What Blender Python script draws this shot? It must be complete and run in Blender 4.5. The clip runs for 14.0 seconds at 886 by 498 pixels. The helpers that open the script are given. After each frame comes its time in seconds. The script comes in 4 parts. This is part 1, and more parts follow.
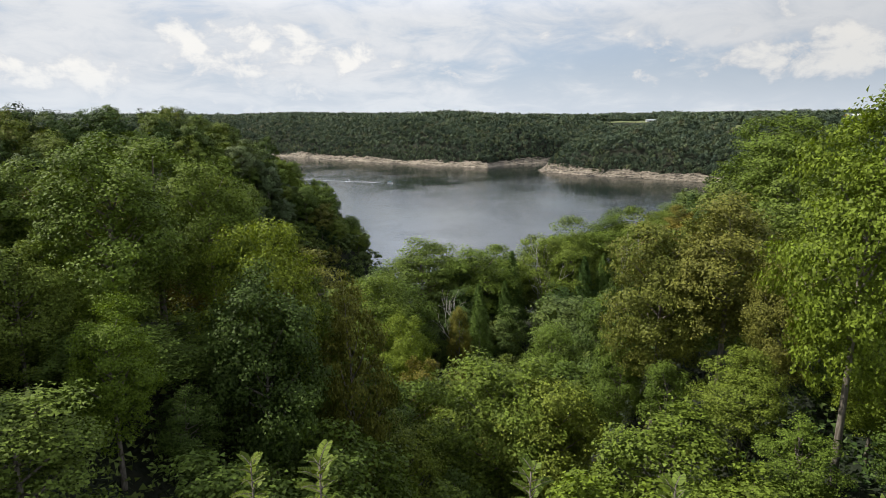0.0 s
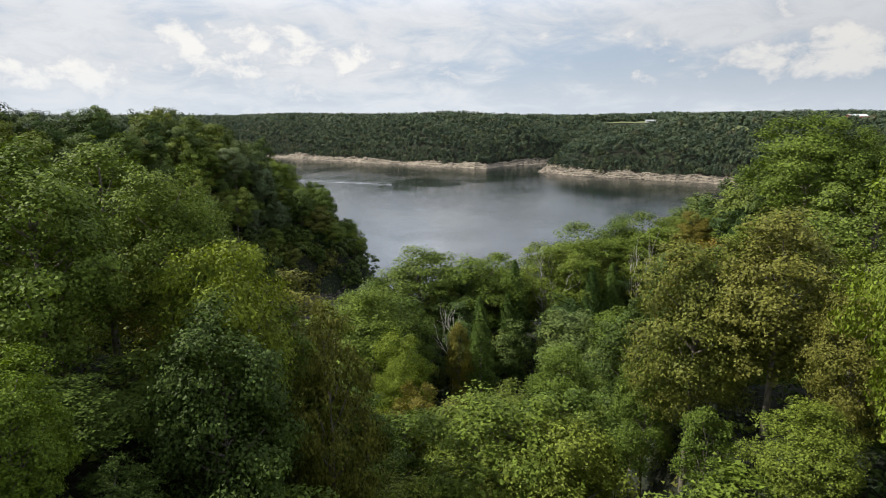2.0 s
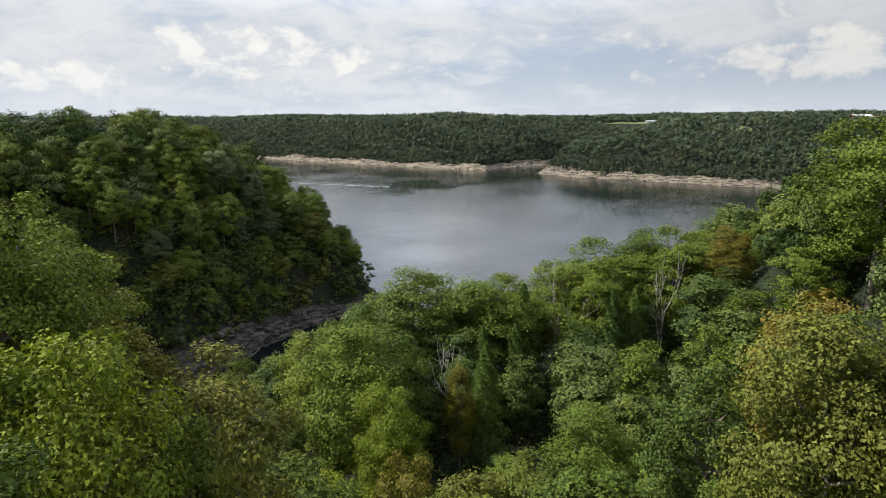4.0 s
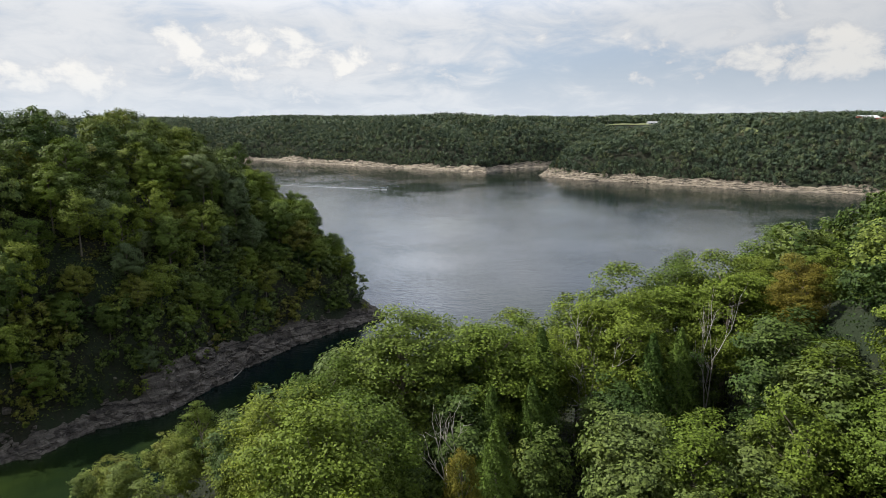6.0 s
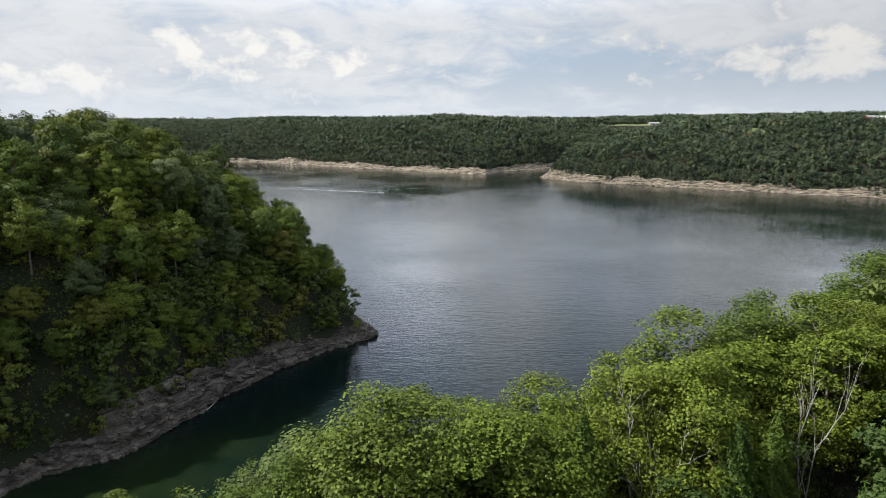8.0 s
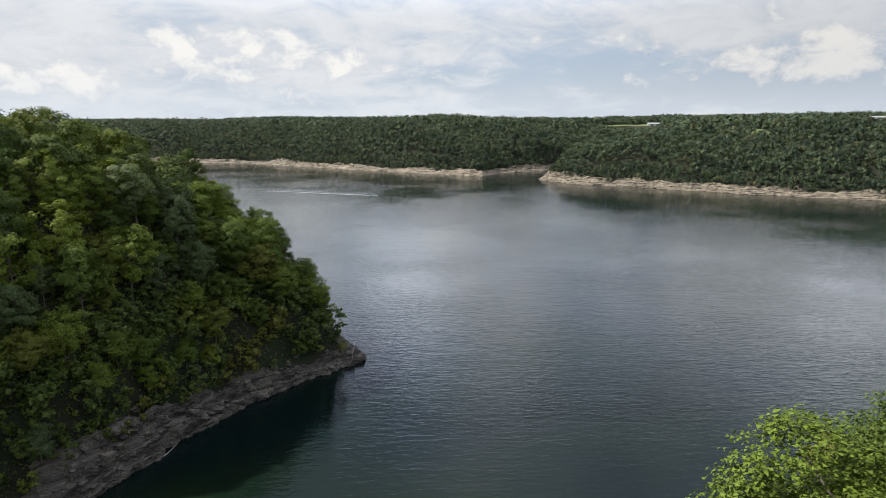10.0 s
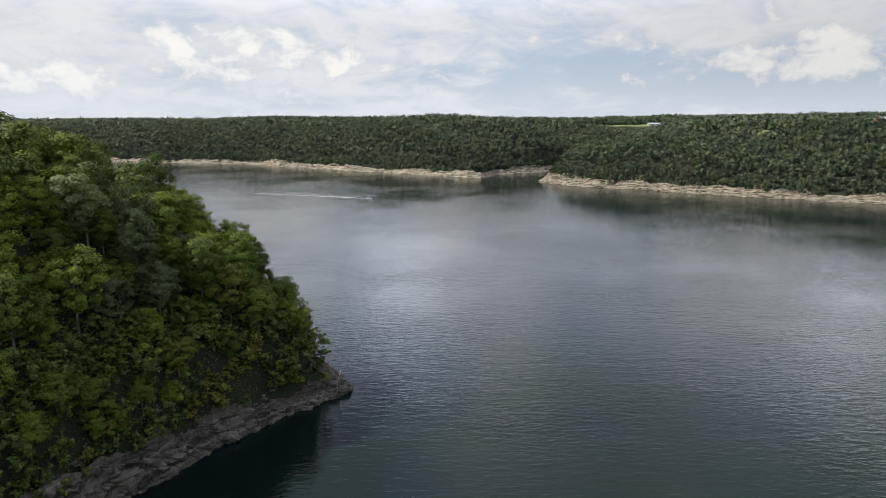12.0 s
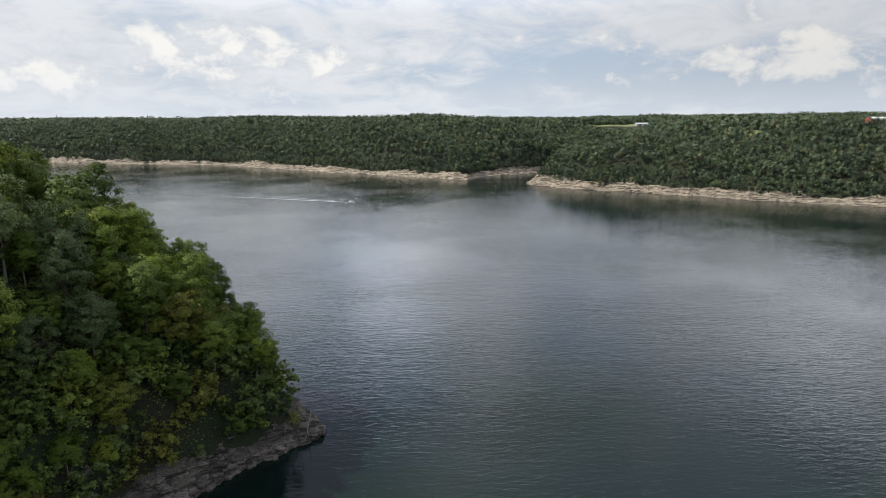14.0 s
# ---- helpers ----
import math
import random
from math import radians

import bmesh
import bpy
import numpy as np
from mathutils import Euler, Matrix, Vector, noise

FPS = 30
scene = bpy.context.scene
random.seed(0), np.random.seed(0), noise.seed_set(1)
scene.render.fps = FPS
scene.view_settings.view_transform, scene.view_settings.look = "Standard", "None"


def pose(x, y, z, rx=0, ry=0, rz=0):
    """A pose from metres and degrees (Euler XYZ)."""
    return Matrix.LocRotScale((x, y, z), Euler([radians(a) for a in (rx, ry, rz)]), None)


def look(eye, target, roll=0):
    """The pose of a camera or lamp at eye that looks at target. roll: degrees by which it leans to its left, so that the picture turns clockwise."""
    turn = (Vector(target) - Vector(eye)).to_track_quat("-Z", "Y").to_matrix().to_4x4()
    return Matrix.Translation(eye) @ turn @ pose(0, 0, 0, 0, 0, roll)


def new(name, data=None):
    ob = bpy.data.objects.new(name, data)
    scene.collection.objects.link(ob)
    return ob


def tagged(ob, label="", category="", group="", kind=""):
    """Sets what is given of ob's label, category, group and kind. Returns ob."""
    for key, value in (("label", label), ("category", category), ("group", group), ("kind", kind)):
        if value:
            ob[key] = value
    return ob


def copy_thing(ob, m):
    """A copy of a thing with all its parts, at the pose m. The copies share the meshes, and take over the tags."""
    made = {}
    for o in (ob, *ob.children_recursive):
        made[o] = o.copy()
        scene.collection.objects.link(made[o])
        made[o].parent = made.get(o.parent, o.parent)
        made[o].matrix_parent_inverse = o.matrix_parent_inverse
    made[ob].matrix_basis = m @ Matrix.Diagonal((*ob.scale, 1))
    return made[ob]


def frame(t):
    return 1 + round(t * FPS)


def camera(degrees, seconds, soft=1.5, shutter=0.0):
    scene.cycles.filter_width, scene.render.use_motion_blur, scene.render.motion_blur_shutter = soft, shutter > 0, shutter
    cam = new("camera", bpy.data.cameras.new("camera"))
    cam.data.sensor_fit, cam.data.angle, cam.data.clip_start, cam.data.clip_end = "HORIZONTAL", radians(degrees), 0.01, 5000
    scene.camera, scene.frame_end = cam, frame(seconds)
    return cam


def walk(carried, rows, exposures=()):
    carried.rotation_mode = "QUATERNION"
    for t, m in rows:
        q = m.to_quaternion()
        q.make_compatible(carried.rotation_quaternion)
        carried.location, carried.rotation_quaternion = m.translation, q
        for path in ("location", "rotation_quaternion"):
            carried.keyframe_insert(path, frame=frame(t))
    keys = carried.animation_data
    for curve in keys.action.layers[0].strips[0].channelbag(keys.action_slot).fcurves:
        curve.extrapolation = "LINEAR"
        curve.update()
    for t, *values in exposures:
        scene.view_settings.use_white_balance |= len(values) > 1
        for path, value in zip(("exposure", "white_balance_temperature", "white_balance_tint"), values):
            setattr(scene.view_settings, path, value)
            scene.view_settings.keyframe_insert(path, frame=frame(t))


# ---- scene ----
# ---- camera ----
cam = camera(69.0, 14.0, soft=0.6)
walk(cam, [
    (0, pose(0.00, 0.00, 72.00, 78.24, -0.03, -0.03)),
    (0.5, pose(0.03, 0.73, 71.96, 78.25, -0.01, -0.05)),
    (1, pose(0.05, 2.08, 71.95, 78.29, 0.03, -0.08)),
    (1.5, pose(0.06, 3.93, 71.95, 78.29, 0.02, -0.11)),
    (2, pose(0.11, 6.30, 71.96, 78.30, 0.02, -0.12)),
    (2.5, pose(0.13, 9.17, 71.94, 78.30, 0.06, -0.13)),
    (3, pose(0.18, 12.47, 71.91, 78.32, 0.07, -0.17)),
    (5.5, pose(0.53, 31.69, 71.89, 78.45, 0.16, -0.29)),
    (6, pose(0.58, 36.36, 71.88, 78.47, 0.10, -0.30)),
    (6.5, pose(0.60, 41.31, 71.74, 78.50, 0.11, -0.32)),
    (7, pose(0.65, 46.24, 71.67, 78.52, 0.09, -0.35)),
    (7.5, pose(0.71, 51.25, 71.59, 78.55, 0.12, -0.38)),
    (8, pose(0.77, 56.40, 71.53, 78.56, 0.16, -0.39)),
    (10.5, pose(1.40, 83.77, 71.61, 78.59, 0.11, -0.81)),
    (11, pose(1.53, 89.07, 71.75, 78.58, 0.09, -0.83)),
    (11.5, pose(1.80, 94.28, 72.05, 78.56, 0.11, -0.83)),
    (12, pose(2.06, 99.58, 72.40, 78.54, 0.07, -0.95)),
    (12.5, pose(2.21, 105.01, 72.66, 78.53, 0.09, -1.15)),
    (13, pose(2.42, 110.51, 72.98, 78.51, 0.08, -1.43)),
    (13.5, pose(2.56, 116.22, 73.18, 78.50, 0.07, -2.10)),
    (14, pose(2.57, 121.80, 73.37, 78.48, 0.06, -2.22)),
])

# ---- light ----
SUN_EL, SUN_AZ = radians(46), radians(-87)          # azimuth from +y, clockwise
SUN_DIR = Vector((math.sin(SUN_AZ) * math.cos(SUN_EL), math.cos(SUN_AZ) * math.cos(SUN_EL), math.sin(SUN_EL)))
sun_data = bpy.data.lights.new("sun", "SUN")
sun_data.energy, sun_data.angle, sun_data.color = 5.6, radians(0.6), (1.0, 0.94, 0.84)
sun = new("sun", sun_data)
sun.matrix_world = look(SUN_DIR * 500, (0, 0, 0))


class Nodes:
    """Short hand for node trees."""

    def __init__(self, tree):
        self.tree = tree
        tree.nodes.clear()

    def add(self, kind, ins=None, **props):
        n = self.tree.nodes.new("ShaderNode" + kind)
        for k, v in props.items():
            if k == "op":
                n.operation = v
            elif k == "dtype":
                n.data_type = v
            elif k == "blend":
                n.blend_type = v
            elif k == "sky":
                n.sky_type = v
        for k, v in (ins or {}).items():
            self.plug(v, n.inputs[k])
        return n

    def plug(self, v, socket):
        if isinstance(v, bpy.types.NodeSocket):
            self.tree.links.new(v, socket)
        else:
            socket.default_value = v

    def math(self, op, a, b=0.0, c=0.0, clamp=False):
        n = self.add("Math", op=op)
        n.use_clamp = clamp
        for s, v in zip(n.inputs, (a, b, c)):
            self.plug(v, s)
        return n.outputs[0]

    def mix(self, f, a, b, blend="MIX"):
        n = self.add("Mix", dtype="RGBA", blend=blend)
        self.plug(f, n.inputs[0])
        self.plug(a if isinstance(a, bpy.types.NodeSocket) else (*a, 1), n.inputs[6])
        self.plug(b if isinstance(b, bpy.types.NodeSocket) else (*b, 1), n.inputs[7])
        return n.outputs[2]

    def ramp(self, f, stops, ease="LINEAR"):
        n = self.add("ValToRGB", {"Fac": f})
        n.color_ramp.interpolation = ease
        while len(n.color_ramp.elements) < len(stops):
            n.color_ramp.elements.new(0.5)
        for e, (p, c) in zip(n.color_ramp.elements, stops):
            e.position, e.color = p, (*c, 1) if len(c) == 3 else c
        return n.outputs["Color"]

    def span(self, v, a, b, lo=0.0, hi=1.0):
        n = self.add("MapRange", {"Value": v, "From Min": a, "From Max": b, "To Min": lo, "To Max": hi})
        n.interpolation_type = "SMOOTHSTEP"
        return n.outputs[0]

    def noise(self, vec, scale, detail=4.0, rough=0.55, warp=0.0):
        n = self.add("TexNoise", {"Vector": vec, "Scale": scale, "Detail": detail, "Roughness": rough, "Distortion": warp})
        return n.outputs["Fac"]


def build_sky():
    world = bpy.data.worlds.new("sky")
    scene.world = world
    world.use_nodes = True
    k = Nodes(world.node_tree)
    d = k.add("TexCoord").outputs["Generated"]
    x, y, z = k.add("SeparateXYZ", {0: d}).outputs
    sky = k.add("TexSky", sky="NISHITA")
    sky.sun_disc, sky.sun_elevation, sky.sun_rotation, sky.altitude = False, SUN_EL, SUN_AZ, 300
    sky.air_density, sky.dust_density, sky.ozone_density = 1.0, 1.6, 1.0
    blue = k.mix(0.65, k.mix(1.0, sky.outputs[0], (0.105, 0.105, 0.105), "MULTIPLY"), (0.50, 0.62, 0.82))
    up = k.math("MAXIMUM", z, 0.0)
    deep = k.math("ADD", up, 0.30)
    flat = k.add("CombineXYZ", {0: k.math("DIVIDE", x, deep), 1: k.math("DIVIDE", y, deep), 2: 0.0}).outputs[0]
    az = k.math("ARCTAN2", x, y)

    def blob(a, e, ra, re):
        """A soft oval in the sky round azimuth a and height e."""
        p = k.math("POWER", k.math("DIVIDE", k.math("SUBTRACT", az, a), ra), 2.0)
        q = k.math("POWER", k.math("DIVIDE", k.math("SUBTRACT", up, e), re), 2.0)
        return k.math("POWER", 2.718, k.math("MULTIPLY", k.math("ADD", p, q), -1.0))

    # high thin layer, broken in places
    broad = k.noise(flat, 1.5, 5, 0.55, 0.5)
    fine = k.noise(flat, 4.2, 8, 0.62, 0.6)
    layer = k.math("ADD", k.math("MULTIPLY", broad, 0.6), k.math("MULTIPLY", fine, 0.4))
    layer = k.math("SUBTRACT", layer, k.math("MULTIPLY", blob(0.36, 0.05, 0.34, 0.045), 0.21))
    layer = k.math("SUBTRACT", layer, k.math("MULTIPLY", blob(-0.13, 0.43, 0.16, 0.1), 0.3))
    cover = k.span(layer, 0.34, 0.52, 0.25, 1.0)
    grey = k.span(k.math("ADD", k.math("MULTIPLY", fine, 0.6), k.math("MULTIPLY", broad, 0.4)), 0.36, 0.62)
    high = k.mix(grey, (0.61, 0.66, 0.73), (0.78, 0.80, 0.83))
    col = k.mix(cover, blue, high)
    # heaped clouds low over the horizon
    cell = k.add("CombineXYZ", {0: k.math("MULTIPLY", az, 14.0), 1: k.math("MULTIPLY", up, 20.0), 2: 4.2}).outputs[0]
    heap = k.noise(cell, 1.1, 9, 0.6, 0.2)
    grow = k.math("ADD", k.math("MULTIPLY", blob(-0.27, 0.095, 0.17, 0.045), 0.25), k.math("MULTIPLY", blob(0.53, 0.085, 0.15, 0.045), 0.20))
    grow = k.math("ADD", grow, k.math("MULTIPLY", blob(-0.52, 0.045, 0.12, 0.03), 0.20))
    shape = k.math("ADD", heap, grow)
    puff = k.span(shape, 0.60, 0.68)
    puffs = k.mix(k.span(shape, 0.62, 0.78), (0.68, 0.71, 0.76), (0.98, 0.96, 0.92))
    col = k.mix(k.math("MULTIPLY", puff, 0.85), col, puffs)
    # sky above the view brightened by an added gain, to lift the water's reflection
    over = k.math("ADD", 1.0, k.math("MULTIPLY", 0.66, k.math("MULTIPLY", k.span(up, 0.13, 0.24), k.span(up, 0.5, 0.25, -0.35, 1.0))))
    gaps = k.span(k.noise(flat, 1.15, 3, 0.5, 0.4), 0.38, 0.62, -0.14, 0.32)
    over = k.math("ADD", over, k.math("MULTIPLY", gaps, k.span(up, 0.15, 0.26)))
    over = k.math("MULTIPLY", over, k.math("SUBTRACT", 1.0, k.math("MULTIPLY", k.span(az, 0.0, 0.6, 0.0, 0.17), k.span(up, 0.26, 0.16))))
    # two bright cloud towers with a darker bank between them
    towers = k.math("ADD", k.math("MULTIPLY", blob(-0.04, 0.25, 0.065, 0.10), 1.7), k.math("MULTIPLY", blob(0.58, 0.25, 0.08, 0.08), 1.0))
    towers = k.math("SUBTRACT", towers, k.math("MULTIPLY", blob(0.26, 0.38, 0.17, 0.14), 0.3))
    towers = k.math("SUBTRACT", towers, k.math("MULTIPLY", blob(-0.14, 0.44, 0.16, 0.1), 0.45))
    broken = k.span(k.noise(flat, 3.2, 5, 0.6, 0.5), 0.3, 0.6, 0.55, 1.1)
    over = k.math("ADD", over, k.math("MULTIPLY", k.math("MULTIPLY", towers, broken), k.span(up, 0.165, 0.21)))
    cool = k.math("MULTIPLY", over, k.span(up, 0.12, 0.26, 1.0, 1.07))
    col = k.mix(1.0, col, k.add("CombineColor", {0: over, 1: over, 2: cool}).outputs[0], "MULTIPLY")
    # pale band at the horizon
    col = k.mix(k.span(up, 0.075, 0.0, 0.0, 0.6), col, (0.74, 0.80, 0.87))
    back = k.add("Background", {"Color": col, "Strength": 1.0})
    k.plug(back.outputs[0], k.add("OutputWorld").inputs[0])


build_sky()


# ---- materials ----
def material(name):
    m = bpy.data.materials.new(name)
    m.use_nodes = True
    return m, Nodes(m.node_tree)


def finish(k, shader):
    k.plug(shader, k.add("OutputMaterial").inputs["Surface"])


def leaf_material(name, stops, gloss=0.58, woods=0.0, glow=0.14, each_from=0.6):
    """Leaves: a palette spread over the trees, broken up within each crown and from leaf to leaf."""
    m, k = material(name)
    g = k.add("NewGeometry")
    if woods:
        cells = k.add("TexVoronoi", {"Vector": g.outputs["Position"], "Scale": woods})
        tree = k.add("SeparateColor", {0: cells.outputs["Color"]}).outputs[0]
    else:
        tree = k.add("ObjectInfo").outputs["Random"]
    patch = k.noise(g.outputs["Position"], 0.3, 4, 0.6)
    f = k.math("ADD", tree, k.math("MULTIPLY", k.math("SUBTRACT", patch, 0.5), 0.55), clamp=True)
    base = k.ramp(f, stops)
    each = k.span(g.outputs["Random Per Island"], 0.0, 1.0, each_from, 2 - each_from)
    base = k.mix(1.0, base, k.add("CombineColor", {0: each, 1: each, 2: each}).outputs[0], "MULTIPLY")
    p = k.add("BsdfPrincipled", {"Base Color": base, "Roughness": gloss, "IOR": 1.4, "Specular IOR Level": 0.22})
    warm = k.mix(1.0, base, (1.25, 1.25, 0.4), "MULTIPLY")
    t = k.add("BsdfTranslucent", {"Color": warm})
    s = k.add("MixShader", {0: glow, 1: p.outputs[0], 2: t.outputs[0]})
    finish(k, s.outputs[0])
    return m


GREEN = leaf_material("leaf_green", [(0.0, (0.074, 0.116, 0.019)), (0.35, (0.108, 0.158, 0.022)), (0.7, (0.134, 0.182, 0.025)), (1.0, (0.168, 0.208, 0.029))])
DARK = leaf_material("leaf_dark", [(0.0, (0.058, 0.092, 0.018)), (0.5, (0.096, 0.142, 0.024)), (1.0, (0.148, 0.192, 0.030))])
LIME = leaf_material("leaf_lime", [(0.0, (0.122, 0.180, 0.019)), (0.5, (0.152, 0.204, 0.022)), (1.0, (0.192, 0.228, 0.026))], glow=0.24)
SAGE = leaf_material("leaf_sage", [(0.0, (0.066, 0.098, 0.040)), (0.5, (0.094, 0.132, 0.053)), (1.0, (0.128, 0.165, 0.066))], 0.5)
GOLD = leaf_material("leaf_gold", [(0.0, (0.118, 0.126, 0.020)), (0.5, (0.150, 0.138, 0.022)), (1.0, (0.178, 0.138, 0.022))])
RUSSET = leaf_material("leaf_russet", [(0.0, (0.098, 0.140, 0.022)), (0.5, (0.128, 0.152, 0.026)), (1.0, (0.150, 0.150, 0.030))])
CEDAR = leaf_material("leaf_cedar", [(0.0, (0.058, 0.104, 0.021)), (1.0, (0.100, 0.154, 0.026))])
# far leaves, greyer and bluer: distance haze is put into the colour
FAR_HAZE = leaf_material("leaf_far", [(0.0, (0.043, 0.065, 0.044)), (0.4, (0.060, 0.087, 0.052)), (0.75, (0.080, 0.109, 0.058)), (0.93, (0.106, 0.132, 0.060)), (1.0, (0.116, 0.112, 0.068))], woods=0.14, glow=0.06, each_from=0.88)


def bark_material(name, a, b):
    m, k = material(name)
    pos = k.add("TexCoord").outputs["Object"]
    stretched = k.add("Mapping", {"Vector": pos, "Scale": (1, 1, 0.25)}).outputs[0]
    n = k.noise(stretched, 9.0, 6)
    base = k.mix(k.span(n, 0.35, 0.65), a, b)
    bump = k.add("Bump", {"Height": n, "Strength": 0.6, "Distance": 0.05})
    finish(k, k.add("BsdfPrincipled", {"Base Color": base, "Roughness": 0.9, "Normal": bump.outputs[0]}).outputs[0])
    return m


BARK = bark_material("bark", (0.10, 0.085, 0.065), (0.21, 0.185, 0.15))
DEADWOOD = bark_material("deadwood", (0.30, 0.28, 0.25), (0.48, 0.46, 0.42))


def ground_material():
    m, k = material("forest_floor")
    pos = k.add("NewGeometry").outputs["Position"]
    n1, n2 = k.noise(pos, 0.08, 5), k.noise(pos, 1.3, 6)
    # soil and litter near black: the shade under trees is put into the colour
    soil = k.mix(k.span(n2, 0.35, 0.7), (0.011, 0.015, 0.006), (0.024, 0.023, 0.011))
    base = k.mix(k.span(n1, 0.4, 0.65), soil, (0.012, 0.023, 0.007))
    bump = k.add("Bump", {"Height": n2, "Strength": 0.7, "Distance": 0.5})
    finish(k, k.add("BsdfPrincipled", {"Base Color": base, "Roughness": 0.95, "Normal": bump.outputs[0]}).outputs[0])
    return m


def rock_material(name, a, b, c):
    """Bedded limestone: colour in level beds, stains and grain."""
    m, k = material(name)
    g = k.add("NewGeometry")
    pos = g.outputs["Position"]
    beds = k.add("Mapping", {"Vector": pos, "Scale": (0.05, 0.05, 1.6)}).outputs[0]
    n1, n2, n3 = k.noise(beds, 1.0, 5, 0.6), k.noise(pos, 0.35, 5), k.noise(pos, 3.0, 8, 0.65)
    base = k.mix(k.span(n1, 0.38, 0.62), a, b)
    base = k.mix(k.span(n2, 0.5, 0.72), base, c)
    split = k.add("Mapping", {"Vector": pos, "Scale": (0.09, 0.09, 1.1)}).outputs[0]
    # seams along the beds, with crevice shadow put into their colour
    seam_shade = k.span(k.noise(split, 1.0, 7, 0.7, 0.6), 0.40, 0.52)
    base = k.mix(seam_shade, tuple(0.45 * v for v in c), base)
    each = k.span(g.outputs["Random Per Island"], 0.0, 1.0, 0.78, 1.2)
    grain = k.math("MULTIPLY", each, k.span(n3, 0.3, 0.7, 0.72, 1.2))
    base = k.mix(1.0, base, k.add("CombineColor", {0: grain, 1: grain, 2: grain}).outputs[0], "MULTIPLY")
    h = k.math("ADD", k.math("MULTIPLY", n1, 0.6), n3)
    bump = k.add("Bump", {"Height": h, "Strength": 1.0, "Distance": 0.5})
    finish(k, k.add("BsdfPrincipled", {"Base Color": base, "Roughness": 0.88, "Normal": bump.outputs[0]}).outputs[0])
    return m


def water_material():
    m, k = material("lake_water")
    pos = k.add("NewGeometry").outputs["Position"]
    long_ = k.add("Mapping", {"Vector": pos, "Rotation": (0, 0, 0.25), "Scale": (0.3, 1.0, 1.0)}).outputs[0]
    cross = k.add("Mapping", {"Vector": pos, "Rotation": (0, 0, -0.3), "Scale": (0.4, 1.0, 1.0)}).outputs[0]
    swell, chop, fine = k.noise(long_, 0.26, 3, 0.5, 0.3), k.noise(cross, 0.75, 4, 0.55, 0.4), k.noise(long_, 2.6, 3, 0.5)
    gust = k.span(k.noise(pos, 0.012, 3), 0.35, 0.65, 0.5, 1.1)
    h = k.math("ADD", k.math("MULTIPLY", swell, 0.75), k.math("ADD", k.math("MULTIPLY", chop, 1.0), k.math("MULTIPLY", fine, 0.22)))
    shallow = k.add("Attribute")
    shallow.attribute_name = "shallow"
    shoal = shallow.outputs["Fac"]
    calm = k.math("SUBTRACT", 1.0, k.math("MULTIPLY", shoal, 0.5))
    bump = k.add("Bump", {"Height": k.math("MULTIPLY", k.math("MULTIPLY", h, gust), calm), "Strength": 0.62, "Distance": 0.2})
    tint = k.mix(k.span(k.noise(pos, 0.01, 2), 0.35, 0.65), (0.003, 0.010, 0.011), (0.006, 0.014, 0.008))
    green = k.mix(k.span(k.noise(pos, 0.06, 3), 0.35, 0.65), (0.016, 0.028, 0.005), (0.036, 0.056, 0.009))
    p = k.add("BsdfPrincipled", {"Base Color": k.mix(shoal, tint, green), "Roughness": 0.03, "IOR": 1.36, "Normal": bump.outputs[0]})
    finish(k, p.outputs[0])
    return m


def plain_material(name, a, b, rough=0.6, scale=2.0, metal=0.0):
    m, k = material(name)
    pos = k.add("TexCoord").outputs["Object"]
    n = k.noise(pos, scale, 5)
    base = k.mix(k.span(n, 0.35, 0.7), a, b)
    finish(k, k.add("BsdfPrincipled", {"Base Color": base, "Roughness": rough, "Metallic": metal}).outputs[0])
    return m


FLOOR_MAT, WATER_MAT = ground_material(), water_material()
ROCK = rock_material("limestone_shore", (0.19, 0.160, 0.122), (0.32, 0.275, 0.210), (0.10, 0.086, 0.068))
SHALE = rock_material("grey_ledge", (0.085, 0.076, 0.064), (0.15, 0.135, 0.115), (0.052, 0.047, 0.040))
GRASS = plain_material("meadow_grass", (0.11, 0.14, 0.045), (0.17, 0.18, 0.07), 0.95, 0.05)

# ---- plan of the lake ----
NEAR_SHORE = [(400, 150), (200, 185), (100, 180), (60, 168), (35, 155), (10, 145), (-15, 138), (-40, 125), (-60, 110), (-85, 100), (-120, 92), (-180, 85), (-290, 75)]
COVE_BANK = [(-300, 95), (-180, 128), (-130, 140), (-100, 155), (-86, 167), (-80, 176), (-69, 184), (-62, 199), (-55, 217), (-46, 232), (-32, 250), (-21, 261)]
BACK_BANK = [(-20, 266), (-26, 276), (-40, 292), (-62, 308), (-95, 326), (-160, 348), (-300, 380), (-600, 450), (-1100, 600)]
FAR_SHORE = [(-1100, 1420), (-800, 1320), (-637, 1254), (-430, 1190), (-289, 1150), (-195, 1075), (-83, 990), (-10, 940), (64, 897)]
INLET = [(90, 946), (141, 977), (210, 1020), (222, 1008), (165, 930), (135, 880)]
RIGHT_SHORE = [(124, 845), (150, 805), (190, 775), (240, 742), (292, 698), (339, 667), (390, 636), (470, 590), (600, 525), (800, 450), (1200, 330), (1100, 120)]


def wiggle(points, step, amount, scale):
    """A polyline cut into short steps and pushed sideways a little."""
    out = []
    for (ax, ay), (bx, by) in zip(points, points[1:]):
        n = max(1, round(math.hypot(bx - ax, by - ay) / step))
        for i in range(n):
            x, y = ax + (bx - ax) * i / n, ay + (by - ay) * i / n
            v = noise.noise_vector((x * scale, y * scale, 3.0))
            out.append((x + amount * v.x, y + amount * v.y))
    out.append(points[-1])
    return out


